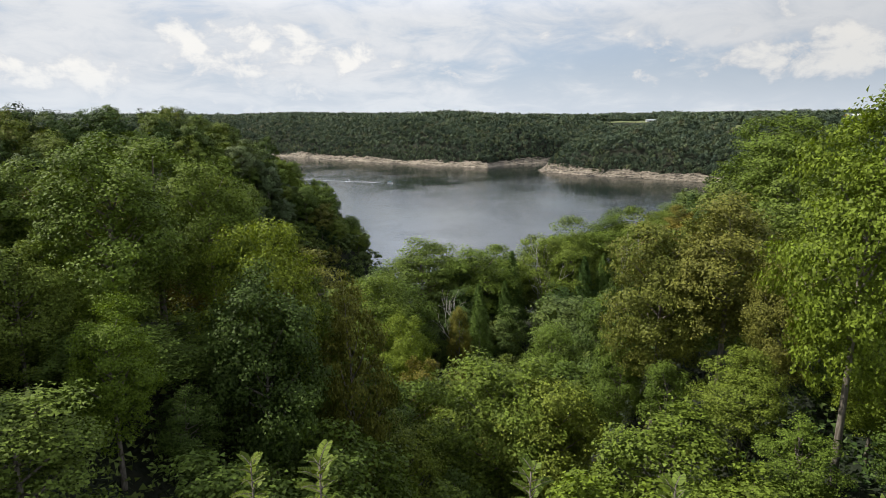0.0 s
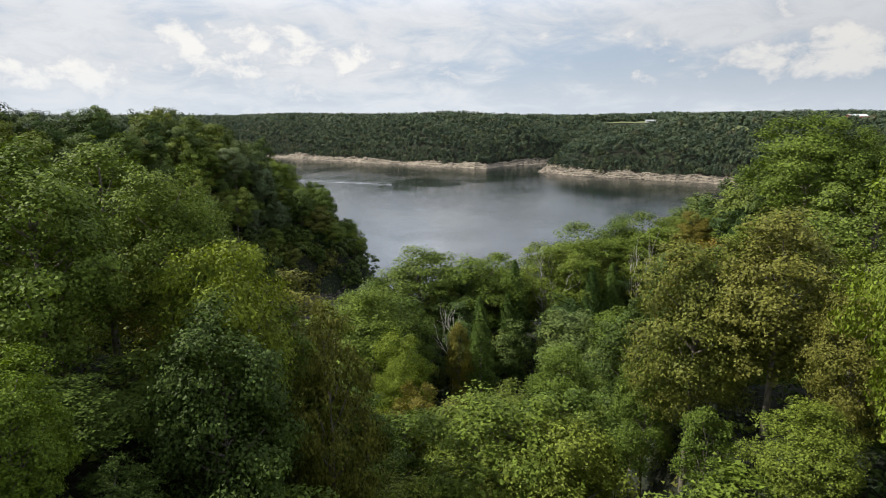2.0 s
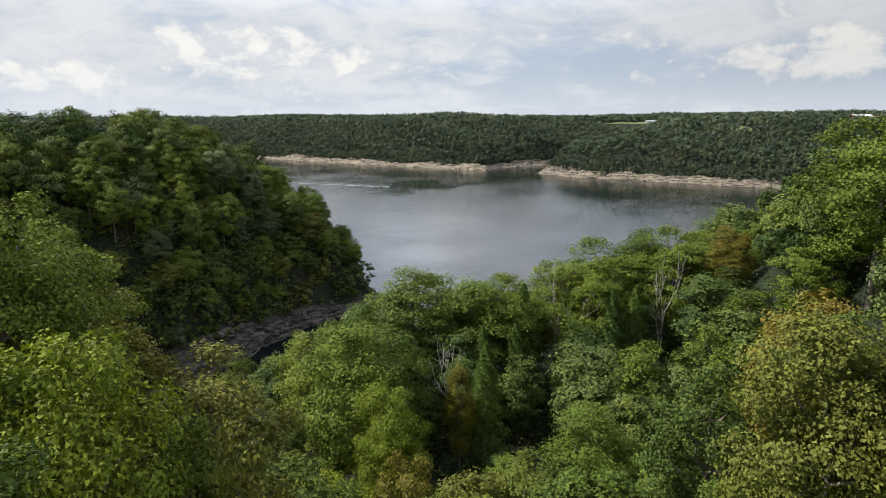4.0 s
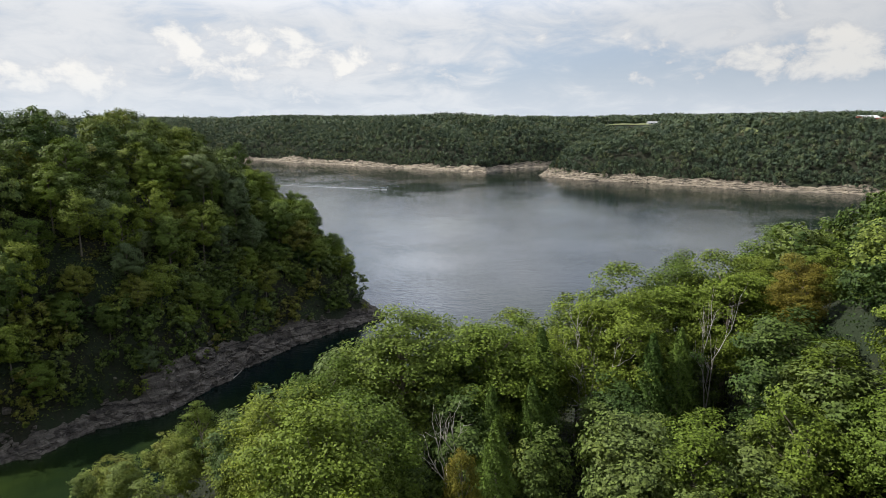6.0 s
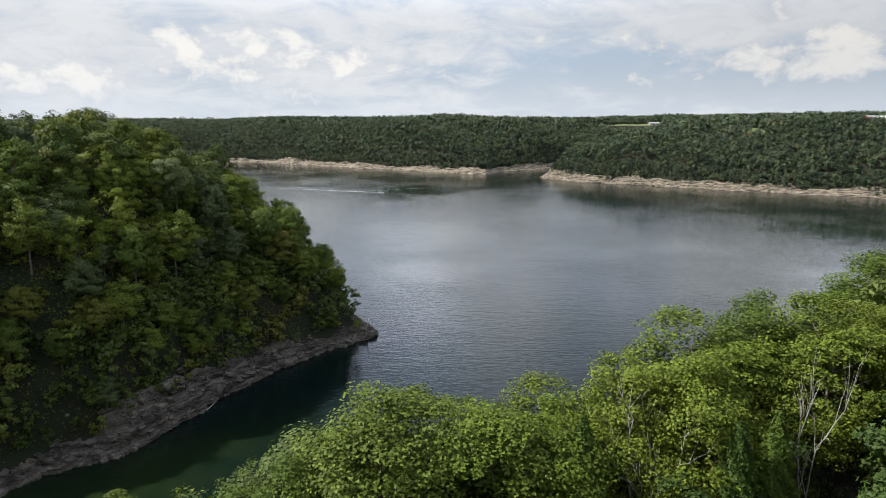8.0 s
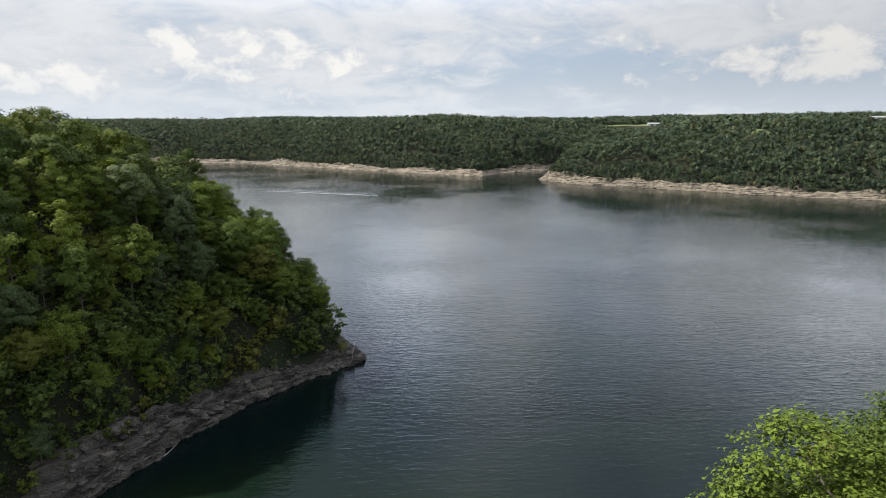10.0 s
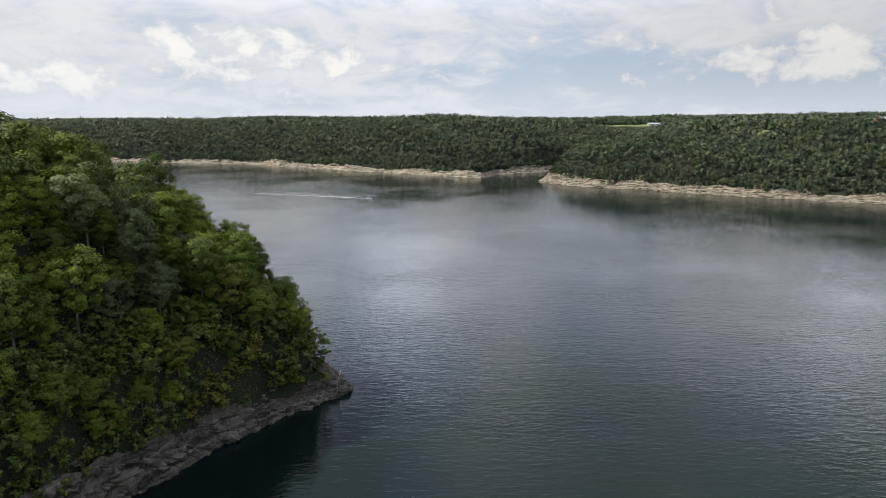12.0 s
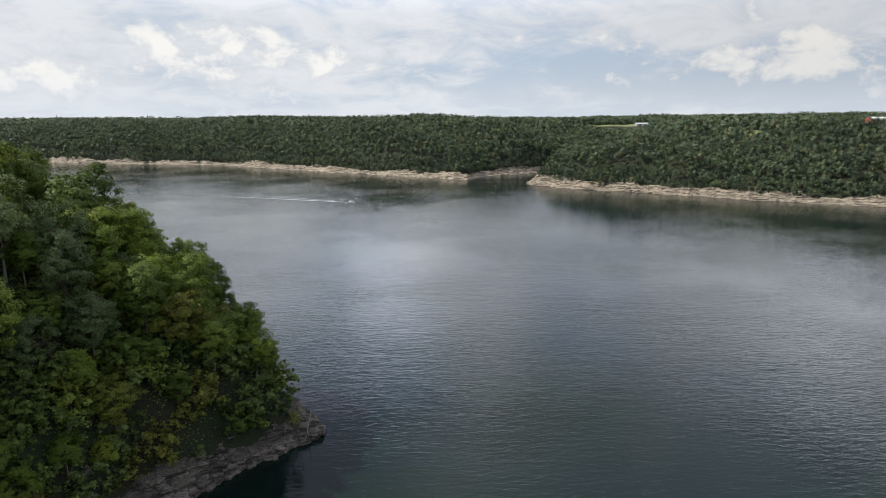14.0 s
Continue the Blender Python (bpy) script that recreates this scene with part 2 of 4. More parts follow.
near_line = wiggle(NEAR_SHORE, 6, 3.0, 0.05)
cove_line = wiggle(COVE_BANK, 3, 2.2, 0.09)
back_line = wiggle(BACK_BANK, 6, 2.5, 0.05)
far_line = wiggle(FAR_SHORE, 8, 9, 0.02)
right_line = wiggle(RIGHT_SHORE, 8, 8, 0.02)
LAKE = np.array(near_line + cove_line + back_line + far_line + wiggle(INLET, 10, 2, 0.05) + right_line)


def shore_distance(px, py):
    """Distance to the lake's edge: positive on land, negative on water."""
    px, py = np.asarray(px, float).ravel(), np.asarray(py, float).ravel()
    best, inside = np.full(px.shape, 1e18), np.zeros(px.shape, bool)
    ax, ay = LAKE[:, 0], LAKE[:, 1]
    bx, by = np.roll(ax, -1), np.roll(ay, -1)
    for x1, y1, x2, y2 in zip(ax, ay, bx, by):
        dx, dy = x2 - x1, y2 - y1
        t = np.clip(((px - x1) * dx + (py - y1) * dy) / (dx * dx + dy * dy + 1e-9), 0, 1)
        best = np.minimum(best, (px - x1 - t * dx) ** 2 + (py - y1 - t * dy) ** 2)
        if y1 != y2:
            cross = ((y1 > py) != (y2 > py)) & (px < (x2 - x1) * (py - y1) / (y2 - y1) + x1)
            inside ^= cross
    return np.where(inside, -np.sqrt(best), np.sqrt(best))


def smooth(v, a, b):
    t = np.clip((v - a) / (b - a), 0, 1)
    return t * t * (3 - 2 * t)


def waves(x, y):
    """Slow swell of the hills."""
    return np.sin(x * 0.011 + 0.7) * np.cos(y * 0.009 + 1.1) + 0.9 * np.sin(x * 0.027 + y * 0.021) + 0.4 * np.sin(x * 0.06 - y * 0.047)


def canopy_near(x, y):
    """Height of the tree tops over the near slope: a draw between two shoulders."""
    x, y = np.asarray(x, float), np.asarray(y, float)
    front = 1 - smooth(y, 44, 62)
    left = 19 * smooth(-x, 3, 15) * front
    right = front * 17 * smooth(x, 8, 17) + (1 - front) * 21 * smooth(x, 29, 44) * (1 - smooth(y, 92, 140))
    # unseen rise at the far left, added to shade the slope beside it
    left_screen = 12 * smooth(-x, 22, 34) * (1 - smooth(y, 30, 44))
    return 49 + 4 * front + left + right + left_screen - 2.5 * smooth(np.abs(x), 0, 14) * (1 - front) * (x < 0)


def bump_at(x, y, cx, cy, r):
    return np.exp(-((x - cx) ** 2 + (y - cy) ** 2) / (r * r))


def land_height(x, y, sd):
    """Height of the ground: a rocky bank, a steep wooded slope, a rolling top."""
    x, y = np.asarray(x, float), np.asarray(y, float)
    far = smooth(y, 440, 560)
    bank = np.interp(sd, [-60, -6, 0, 3, 9, 14], [-9, -3, -0.4, 1.6, 5.5, 8.0])
    # the far hills
    ratio = x / np.maximum(y, 300.0)
    crest = np.interp(ratio, [-0.8, -0.34, -0.2, -0.1, 0.01, 0.08, 0.24, 0.34, 0.44, 0.62, 0.9], [49, 51, 57, 59, 62, 57, 56, 59, 60, 64, 63])
    back = smooth(y, 1450, 1750)
    top_far = (crest + 2.2 * waves(x, y)) * (1 - back) + back * (56 + 4.0 * waves(0.5 * x, 0.5 * y) + 5 * smooth(ratio, 0.15, 0.5))
    dip = np.exp(-(((x - 0.278 * y) / (34 + 0.03 * y)) ** 2)) * smooth(y, 820, 960) * (1 - smooth(y, 1290, 1390))
    top_far = top_far * (1 - 0.30 * dip) - 3 * bump_at(x, y, 375, 830, 60) - 26 * bump_at(x, y, 532, 835, 85) + 15 * bump_at(x, y, 580, 918, 40)
    h_far = np.minimum(top_far, 8 + (top_far - 6) * (1 - np.exp(-np.clip(sd - 12, 0, None) / (64 + 26 * np.sin(x * 0.034 + y * 0.012)))))
    # the right headland climbs from its tip
    tip = np.hypot(x - 124, y - 845)
    right = smooth((x - 124) * 0.845 - (y - 858) * 0.535, -8, 14)
    h_far = h_far * (1 - right) + np.minimum(h_far, 10 + 0.25 * tip) * right
    # the peninsula
    h_pen = np.minimum(4 + 1.32 * sd, 30 + 0.55 * sd)
    h_pen = np.minimum(h_pen, 5 + 0.66 * np.hypot(x + 21, y - 262))
    h_pen = np.minimum(h_pen, 55 + 1.5 * waves(x, y)) + 0.8 * waves(3 * x, 3 * y)
    # the near slope
    h_near = np.minimum(canopy_near(x, y) - 14.5, 4 + 1.15 * sd)
    pen = smooth(y + 0.25 * x, 105, 135) * (x < 0)
    h = h_near * (1 - pen) + h_pen * pen
    h = h * (1 - far) + h_far * far
    rise = smooth(sd, 5, 12)
    return bank * (1 - rise) + h * rise


def spaced(stops):
    """Rising numbers: (from, to, step) runs joined."""
    return np.concatenate([np.arange(a, b, s) for a, b, s in stops] + [[stops[-1][1]]])


def mesh_object(name, verts, faces, mat, smooth_shade=True):
    me = bpy.data.meshes.new(name)
    me.from_pydata([tuple(v) for v in verts] if not isinstance(verts, np.ndarray) else verts.tolist(), [], faces if isinstance(faces, list) else faces.tolist())
    me.materials.append(mat)
    if smooth_shade:
        me.polygons.foreach_set("use_smooth", np.ones(len(me.polygons), bool))
    return new(name, me)


def grid_faces(nu, nv):
    i = np.arange(nu * nv).reshape(nv, nu)
    return np.stack([i[:-1, :-1], i[:-1, 1:], i[1:, 1:], i[1:, :-1]], -1).reshape(-1, 4)


def build_ground():
    xs = spaced([(-4200, -1200, 250), (-1200, -420, 30), (-420, -140, 14), (-140, 80, 4), (80, 420, 12), (420, 1200, 30), (1200, 4200, 250)])
    ys = spaced([(-900, -60, 60), (-60, 340, 4), (340, 620, 20), (620, 1300, 14), (1300, 1800, 30), (1800, 4700, 160)])
    gx, gy = np.meshgrid(xs, ys)
    sd = shore_distance(gx, gy).reshape(gx.shape)
    z = land_height(gx, gy, sd) - np.where(gy > 440, 6.0 * smooth(sd, 26, 12), 1.2 * smooth(sd, 18, 10)) * (sd > 0)
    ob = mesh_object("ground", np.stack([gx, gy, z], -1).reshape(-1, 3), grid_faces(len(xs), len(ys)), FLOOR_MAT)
    tagged(ob, "wooded hills with brown leaf litter, darkened for the shade under the trees", "ground", kind="structure")


def build_water():
    xs = spaced([(-4200, -200, 500), (-200, 100, 5), (100, 4100, 500)])
    ys = spaced([(-900, 80, 245), (80, 300, 5), (300, 4700, 440)])
    gx, gy = np.meshgrid(xs, ys)
    ob = mesh_object("water", np.stack([gx, gy, 0 * gx], -1).reshape(-1, 3), grid_faces(len(xs), len(ys)), WATER_MAT)
    # the head of the cove is shoal: weedy green water over mud
    depth = -shore_distance(gx, gy)
    in_cove = smooth(-gx.ravel(), 14, 40) * smooth(225 - gy.ravel() + 0.5 * gx.ravel(), -10, 50)
    shoal = smooth(depth, 34, 4) * in_cove
    layer = ob.data.attributes.new("shallow", "FLOAT", "POINT")
    layer.data.foreach_set("value", shoal.astype(np.float32))
    tagged(ob, "calm grey-green lake water with small ripples", "water", kind="structure")


def build_bank(name, line, across, width, height, mat, label, ledge=1.0, rough=0.6):
    """A strip of bedded rock from below the waterline up to the trees."""
    pts = np.array(line)
    soft = pts.copy()
    for _ in range(6):
        soft[1:-1] = (soft[:-2] + soft[1:-1] * 2 + soft[2:]) / 4
    tang = np.gradient(soft, axis=0)
    tang /= np.linalg.norm(tang, axis=1)[:, None] + 1e-9
    side = np.stack([tang[:, 1], -tang[:, 0]], -1)
    probe = pts + side * 4
    if np.median(shore_distance(probe[:, 0], probe[:, 1])) < 0:
        side = -side
    rows = []
    vs = np.linspace(-0.14, 1.0, across)
    for (x, y), (nx, ny) in zip(pts, side):
        w = width * (0.85 + 0.6 * noise.noise((x * 0.025, y * 0.025, 1.0)))
        tall = height * (0.88 + 0.75 * noise.noise((x * 0.018, y * 0.018, 5.0)) + 0.25 * noise.noise((x * 0.09, y * 0.09, 2.0)))
        for v in vs:
            d = v * w
            qx, qy = x + nx * d, y + ny * d
            n1 = noise.noise((qx * 0.11, qy * 0.11, 0.0))
            n2 = noise.noise((qx * 0.45, qy * 0.45, 7.0))
            n3 = noise.noise((qx * 1.4, qy * 1.4, 3.0))
            raw = v * tall * (1 + 0.35 * n1) + 0.5 * n2 + 0.15 * n3
            f = raw / ledge
            part_up = f - math.floor(f)
            step = math.floor(f) + float(smooth(np.float64(part_up), 0.7, 1.0))
            z = 0.5 * raw + 0.5 * step * ledge + rough * n3 * 0.3
            out = rough * (n2 + 0.6 * n3)
            rows.append((qx + nx * out, qy + ny * out, z if v > 0 else min(z, 0.0) + v * 4))
    ob = mesh_object(name, rows, grid_faces(across, len(pts)), mat, False)
    return tagged(ob, label, "rock bank", kind="structure")


build_ground()
build_water()
cove_fine = wiggle(cove_line[20:] + back_line[:14], 1.1, 0.5, 0.4)
cove_bank = build_bank("rock_bank_cove", cove_fine, 22, 11.5, 8.0, SHALE, "grey bedded limestone bank strewn with broken slabs", 0.9, 1.3)
build_bank("rock_bank_back", back_line[12:], 9, 12, 8.0, SHALE, "grey bedded limestone bank below the trees", 1.2)
build_bank("rock_bank_near", near_line, 8, 10, 7.0, SHALE, "grey bedded limestone bank below the trees", 1.2)
far_bank_line = wiggle(far_line + INLET[:3], 2.4, 2.2, 0.12)
build_bank("rock_bank_far", far_bank_line, 18, 14, 7.6, ROCK, "pale tan limestone ledges above the waterline", 1.5, 2.5)
build_bank("rock_bank_right", wiggle(INLET[3:] + right_line, 2.3, 2.2, 0.12), 22, 16, 8.6, ROCK, "pale tan limestone ledges above the waterline", 1.5, 2.5)

# ---- trees ----
def part(name, data, parent, label=""):
    ob = new(name, data)
    ob.parent = parent
    if label:
        ob["label"] = label
    return ob


def leaf_blades(rng, centre, normal, length, width):
    """One three-cornered leaf at each centre, facing along normal."""
    n = len(centre)
    normal = normal / (np.linalg.norm(normal, axis=1, keepdims=True) + 1e-9)
    ref = rng.normal(size=(n, 3))
    u = np.cross(normal, ref)
    u /= np.linalg.norm(u, axis=1, keepdims=True) + 1e-9
    v = np.cross(normal, u)
    ln = (length * rng.uniform(0.7, 1.3, n))[:, None]
    wd = (width * rng.uniform(0.7, 1.3, n))[:, None]
    droop = normal * ln * 0.16
    tri = np.stack([centre - u * ln * 0.5 - droop, centre + v * wd * 0.5 + u * ln * 0.3, centre - v * wd * 0.5 + u * ln * 0.4], 1)
    return tri.reshape(-1, 3)


def leaf_mesh(name, verts, mat):
    n = len(verts) // 3
    me = bpy.data.meshes.new(name)
    me.vertices.add(3 * n)
    me.vertices.foreach_set("co", verts.astype(np.float32).ravel())
    me.loops.add(3 * n)
    me.loops.foreach_set("vertex_index", np.arange(3 * n, dtype=np.int32))
    me.polygons.add(n)
    me.polygons.foreach_set("loop_start", np.arange(0, 3 * n, 3, dtype=np.int32))
    me.materials.append(mat)
    me.update(calc_edges=True)
    return me


def tube(verts, faces, points, radii, sides=6):
    """Adds a tapered tube along points to the lists."""
    base = len(verts)
    for i, (p, r) in enumerate(zip(points, radii)):
        a, b = points[max(i - 1, 0)], points[min(i + 1, len(points) - 1)]
        d = (Vector(b) - Vector(a)).normalized()
        s = d.orthogonal().normalized()
        w = d.cross(s)
        for j in range(sides):
            t = 2 * math.pi * j / sides
            q = Vector(p) + r * (math.cos(t) * s + math.sin(t) * w)
            verts.append(tuple(q))
    for i in range(len(points) - 1):
        for j in range(sides):
            a, b = base + i * sides + j, base + i * sides + (j + 1) % sides
            faces.append((a, b, b + sides, a + sides))
    faces.append(tuple(base + (len(points) - 1) * sides + j for j in range(sides)))


def tube_mesh(name, verts, faces, mat):
    me = bpy.data.meshes.new(name)
    me.from_pydata(verts, [], faces)
    me.materials.append(mat)
    me.polygons.foreach_set("use_smooth", np.ones(len(me.polygons), bool))
    return me


def broad_tree(seed, leaves, leaf, radius=4.0, top=16.0, low=5.0, boughs=16, mat=None, sprays=10, ragged=0.5, dome=0.25, core_size=0.1, core_count=16):
    """A broad-leaved tree: trunk and limbs as one part, the crown as the other. The crown is built of boughs, each
    bough of flat sprays, each spray of leaves, so that light falls on the tops and gaps stay dark."""
    rng = np.random.default_rng(seed)
    mid, half = low + 0.5 * (top - low), 0.5 * (top - low)
    u = (np.arange(boughs) + rng.uniform(0.2, 0.8, boughs)) / boughs
    dz = 1.0 - 1.75 * u
    ang = np.arange(boughs) * 2.39996 + rng.normal(size=boughs) * 0.35 + seed
    flat = np.sqrt(np.clip(1 - dz * dz, 0.0, 1))
    dirs = np.stack([flat * np.cos(ang), flat * np.sin(ang), dz], -1)
    reach = (0.64 + 0.07 * rng.normal(size=boughs))[:, None]
    lop = 1 + 0.16 * np.sin(2 * ang + seed)[:, None]
    skirt = np.where(dz < 0, 1 + 0.45 * dz, 1.0)[:, None]
    cen = dirs * reach * lop * np.concatenate([radius * skirt, radius * skirt, half + 0 * skirt], 1) + np.array([0, 0, mid])
    big = radius * rng.uniform(0.33, 0.52, boughs)
    # sprays over the upper and outer side of each bough
    n = boughs * sprays
    owner = np.repeat(np.arange(boughs), sprays)
    way = rng.normal(size=(n, 3)) + 0.85 * dirs[owner] + np.array([0, 0, 0.45])
    way /= np.linalg.norm(way, axis=1)[:, None]
    scen = cen[owner] + way * (big[owner] * rng.uniform(0.62, 1.08, n))[:, None]
    ssize = big[owner] * rng.uniform(0.34, 0.6, n)
    pick = rng.choice(n, leaves, p=ssize**2 / (ssize**2).sum())
    d = rng.normal(size=(leaves, 3))
    d /= np.linalg.norm(d, axis=1)[:, None]
    pos = scen[pick] + d * (ssize[pick] * rng.uniform(0.1, 1.0, leaves) ** 0.45)[:, None] * np.array([1.0, 1.0, 0.62])
    nor = 0.5 * d + 0.5 * way[pick] + dome * dirs[owner[pick]] + np.array([0, 0, 0.3]) + rng.normal(size=(leaves, 3)) * ragged
    tree = new("tree")
    core = np.repeat(cen * np.array([0.88, 0.88, 1.0]), core_count, axis=0) + rng.normal(size=(core_count * boughs, 3)) * np.repeat(big, core_count)[:, None] * 0.36
    tris = np.concatenate([leaf_blades(rng, pos, nor, leaf, leaf * 0.8), leaf_blades(rng, core, rng.normal(size=core.shape), radius * core_size, radius * core_size * 0.85)])
    part("crown", leaf_mesh("crown", tris, mat or GREEN), tree)
    verts, faces = [], []
    lean = rng.normal(size=2) * 0.25
    stem = [(lean[0] * t * t, lean[1] * t * t, (top * 0.84) * t - 1.2) for t in np.linspace(0, 1, 6)]
    tube(verts, faces, stem, [0.26, 0.21, 0.17, 0.13, 0.08, 0.03], 7)
    for c in cen[: min(boughs, 18)]:
        t = np.clip((c[2] - 0.45 * np.hypot(c[0], c[1])) / (top * 0.84), 0.2, 0.9)
        a = Vector((lean[0] * t * t, lean[1] * t * t, top * 0.84 * t - 1.2 + 0.3))
        b = Vector(c)
        m1 = a.lerp(b, 0.5) + Vector((0, 0, -0.25))
        tube(verts, faces, [a, m1, b], [0.10, 0.065, 0.02], 5)
    part("trunk", tube_mesh("trunk", verts, faces, BARK), tree)
    return tree


def cedar_tree(seed, leaves, leaf, radius=2.0, top=12.0):
    """A narrow evergreen with upswept sprays."""
    rng = np.random.default_rng(seed)
    t = rng.uniform(0, 1, leaves) ** 0.8
    ang = rng.uniform(0, 2 * math.pi, leaves)
    tier = 0.75 + 0.25 * np.sin(ang * 5 + t * 40 + seed) + 0.12 * rng.normal(size=leaves)
    r = radius * (1 - t) ** 0.8 * tier * rng.uniform(0.6, 1.0, leaves) ** 0.5 + 0.08
    pos = np.stack([r * np.cos(ang), r * np.sin(ang), 1.0 + (top - 1.0) * t], -1)
    nor = np.stack([np.cos(ang), np.sin(ang), 0.5 + 0 * ang], -1) + rng.normal(size=(leaves, 3)) * 0.5
    tree = new("cedar_tree")
    part("crown", leaf_mesh("crown", leaf_blades(rng, pos, nor, leaf * 1.5, leaf * 0.4), CEDAR), tree)
    verts, faces = [], []
    tube(verts, faces, [(0, 0, -1), (0.05, 0, top * 0.5), (0, 0.03, top * 0.97)], [0.17, 0.1, 0.02], 6)
    part("trunk", tube_mesh("trunk", verts, faces, BARK), tree)
    return tree


def pinnate_tree(seed, top=16.0, fronds=22):
    """A slim young tree: a bare straight stem that ends in a whorl of long feathered leaves."""
    rng = np.random.default_rng(seed)
    tree = new("tree")
    verts, faces = [], []
    tube(verts, faces, [(0, 0, -1), (0.08, 0.03, top * 0.5), (0, 0, top * 0.96)], [0.11, 0.07, 0.02], 6)
    blades_at, blades_to, span = [], [], []
    for i in range(fronds):
        a = i * 2.39996 + rng.normal() * 0.2
        rise = 1.25 - 1.3 * (i / fronds)
        start = Vector((0, 0, top * 0.96 - 1.9 * i / fronds))
        way = Vector((math.cos(a), math.sin(a), rise)).normalized()
        length = rng.uniform(0.45, 0.75)
        pts = [start + way * length * t + Vector((0, 0, -0.35 * length * t * t)) for t in (0, 0.35, 0.7, 1.0)]
        tube(verts, faces, pts, [0.018, 0.013, 0.009, 0.004], 4)
        side = way.cross(Vector((0, 0, 1))).normalized()
        for j in range(11):
            t = 0.18 + 0.8 * j / 10
            at = start + way * length * t + Vector((0, 0, -0.35 * length * t * t))
            for s in (-1, 1):
                out = (side * s + way * 0.35 + Vector((0, 0, 0.08))).normalized()
                ln = 0.2 * (1 - 0.55 * abs(t - 0.45))
                blades_at.append(at)
                blades_to.append(at + out * ln)
                span.append(way * 0.045)
    a, b, w = np.array(blades_at), np.array(blades_to), np.array(span)
    tri = np.stack([a, a * 0.45 + b * 0.55 + w, b, a, b, a * 0.45 + b * 0.55 - w], 1).reshape(-1, 3)
    part("crown", leaf_mesh("crown", tri, GREEN), tree)
    part("trunk", tube_mesh("trunk", verts, faces, BARK), tree)
    return tree


def branching(rng, verts, faces, start, way, length, radius, level, forks=3):
    """A bare limb that bends and forks into thinner ones."""
    pts, p, d = [Vector(start)], Vector(start), Vector(way).normalized()
    for _ in range(3):
        d = (d + Vector(rng.normal(size=3)) * 0.13 + Vector((0, 0, 0.07))).normalized()
        p = p + d * length / 3
        pts.append(p)
    tube(verts, faces, pts, [radius, radius * 0.8, radius * 0.62, radius * 0.4], 5 if level else 4)
    if level == 0:
        return
    for _ in range(forks):
        i = int(rng.integers(1, 4))
        turn = Vector(rng.normal(size=3))
        turn = (turn - turn.dot(d) * d).normalized()
        branching(rng, verts, faces, pts[i], d * 0.75 + turn * 0.62, length * rng.uniform(0.5, 0.75), radius * 0.55, level - 1, forks)


def bare_tree(seed, top=11.0, stems=2):
    rng = np.random.default_rng(seed)
    verts, faces = [], []
    tree = new("dead_tree")
    tube(verts, faces, [(0, 0, -1.5), (0.05, 0, top * 0.15), (0, 0.1, top * 0.3)], [0.22, 0.18, 0.15], 7)
    part("trunk", tube_mesh("trunk", verts, faces, DEADWOOD), tree)
    for s in range(stems):
        verts, faces = [], []
        a = s * 2 * math.pi / stems + 0.4
        branching(rng, verts, faces, (0, 0.1, top * 0.28), (0.3 * math.cos(a), 0.3 * math.sin(a), 1), top * 0.55, 0.17, 3)
        part("limb", tube_mesh("limb", verts, faces, DEADWOOD), tree)
    return tree


def recolour(tree, mat):
    for ob in tree.children:
        if ob.name.startswith("crown"):
            ob.material_slots[0].link = "OBJECT"
            ob.material_slots[0].material = mat


GX, GY = np.arange(-440, 125, 2.5), np.arange(-10, 445, 2.5)
_gx, _gy = np.meshgrid(GX, GY)
SHORE = shore_distance(_gx, _gy).reshape(_gx.shape)
LAND = land_height(_gx, _gy, SHORE) - 1.2 * smooth(SHORE, 18, 10) * (SHORE > 0)


def lookup(table, x, y):
    """A value of a table over the plan, between its nodes."""
    fx, fy = (x - GX[0]) / 2.5, (y - GY[0]) / 2.5
    i, j = min(max(int(fx), 0), len(GX) - 2), min(max(int(fy), 0), len(GY) - 2)
    u, v = fx - i, fy - j
    a = table[j:j + 2, i:i + 2]
    return float((a[0, 0] * (1 - u) + a[0, 1] * u) * (1 - v) + (a[1, 0] * (1 - u) + a[1, 1] * u) * v)


def ground_at(x, y):
    return lookup(LAND, x, y)


def plant(model, x, y, top, native_top, turn, width=1.0, mat=None, label="", category="tree", group=""):
    """Stands a copy of a tree on the ground so that its tip comes to the height top."""
    z = ground_at(x, y)
    s = max(top - z, 3.0) / native_top
    w = s * width
    t = copy_thing(model, Matrix.LocRotScale((x, y, z), Euler((0, 0, turn)), (w, w, s)))
    if mat:
        recolour(t, mat)
    return tagged(t, label, category, group)


LABEL = {GREEN.name: "mid-green broad-leaved tree in full summer leaf", DARK.name: "dark green broad-leaved tree with a dense crown",
         LIME.name: "bright yellow-green broad-leaved tree catching the sun", GOLD.name: "tree with yellow and orange early autumn leaves",
         SAGE.name: "grey-green broad-leaved tree with a rounded crown", RUSSET.name: "broad-leaved tree with dull brownish-green leaves"}

near_models = [broad_tree(11 + i, 26000, 0.19, 3.7, 16.0, 1.0, 30, GREEN, 13, 0.5, 0.4, 0.07, 60) for i in range(4)]
slim_models = [broad_tree(31 + i, 14000, 0.2, 3.2, 16.0, 0.8, 24, GREEN, 11, 0.5, 0.4, 0.08, 50) for i in range(3)]
mid_models = [broad_tree(51 + i, 12500, 0.25, 3.9, 15.0, 0.3, 22, GREEN, 9, 0.4, 0.5, 0.09, 34) for i in range(4)]
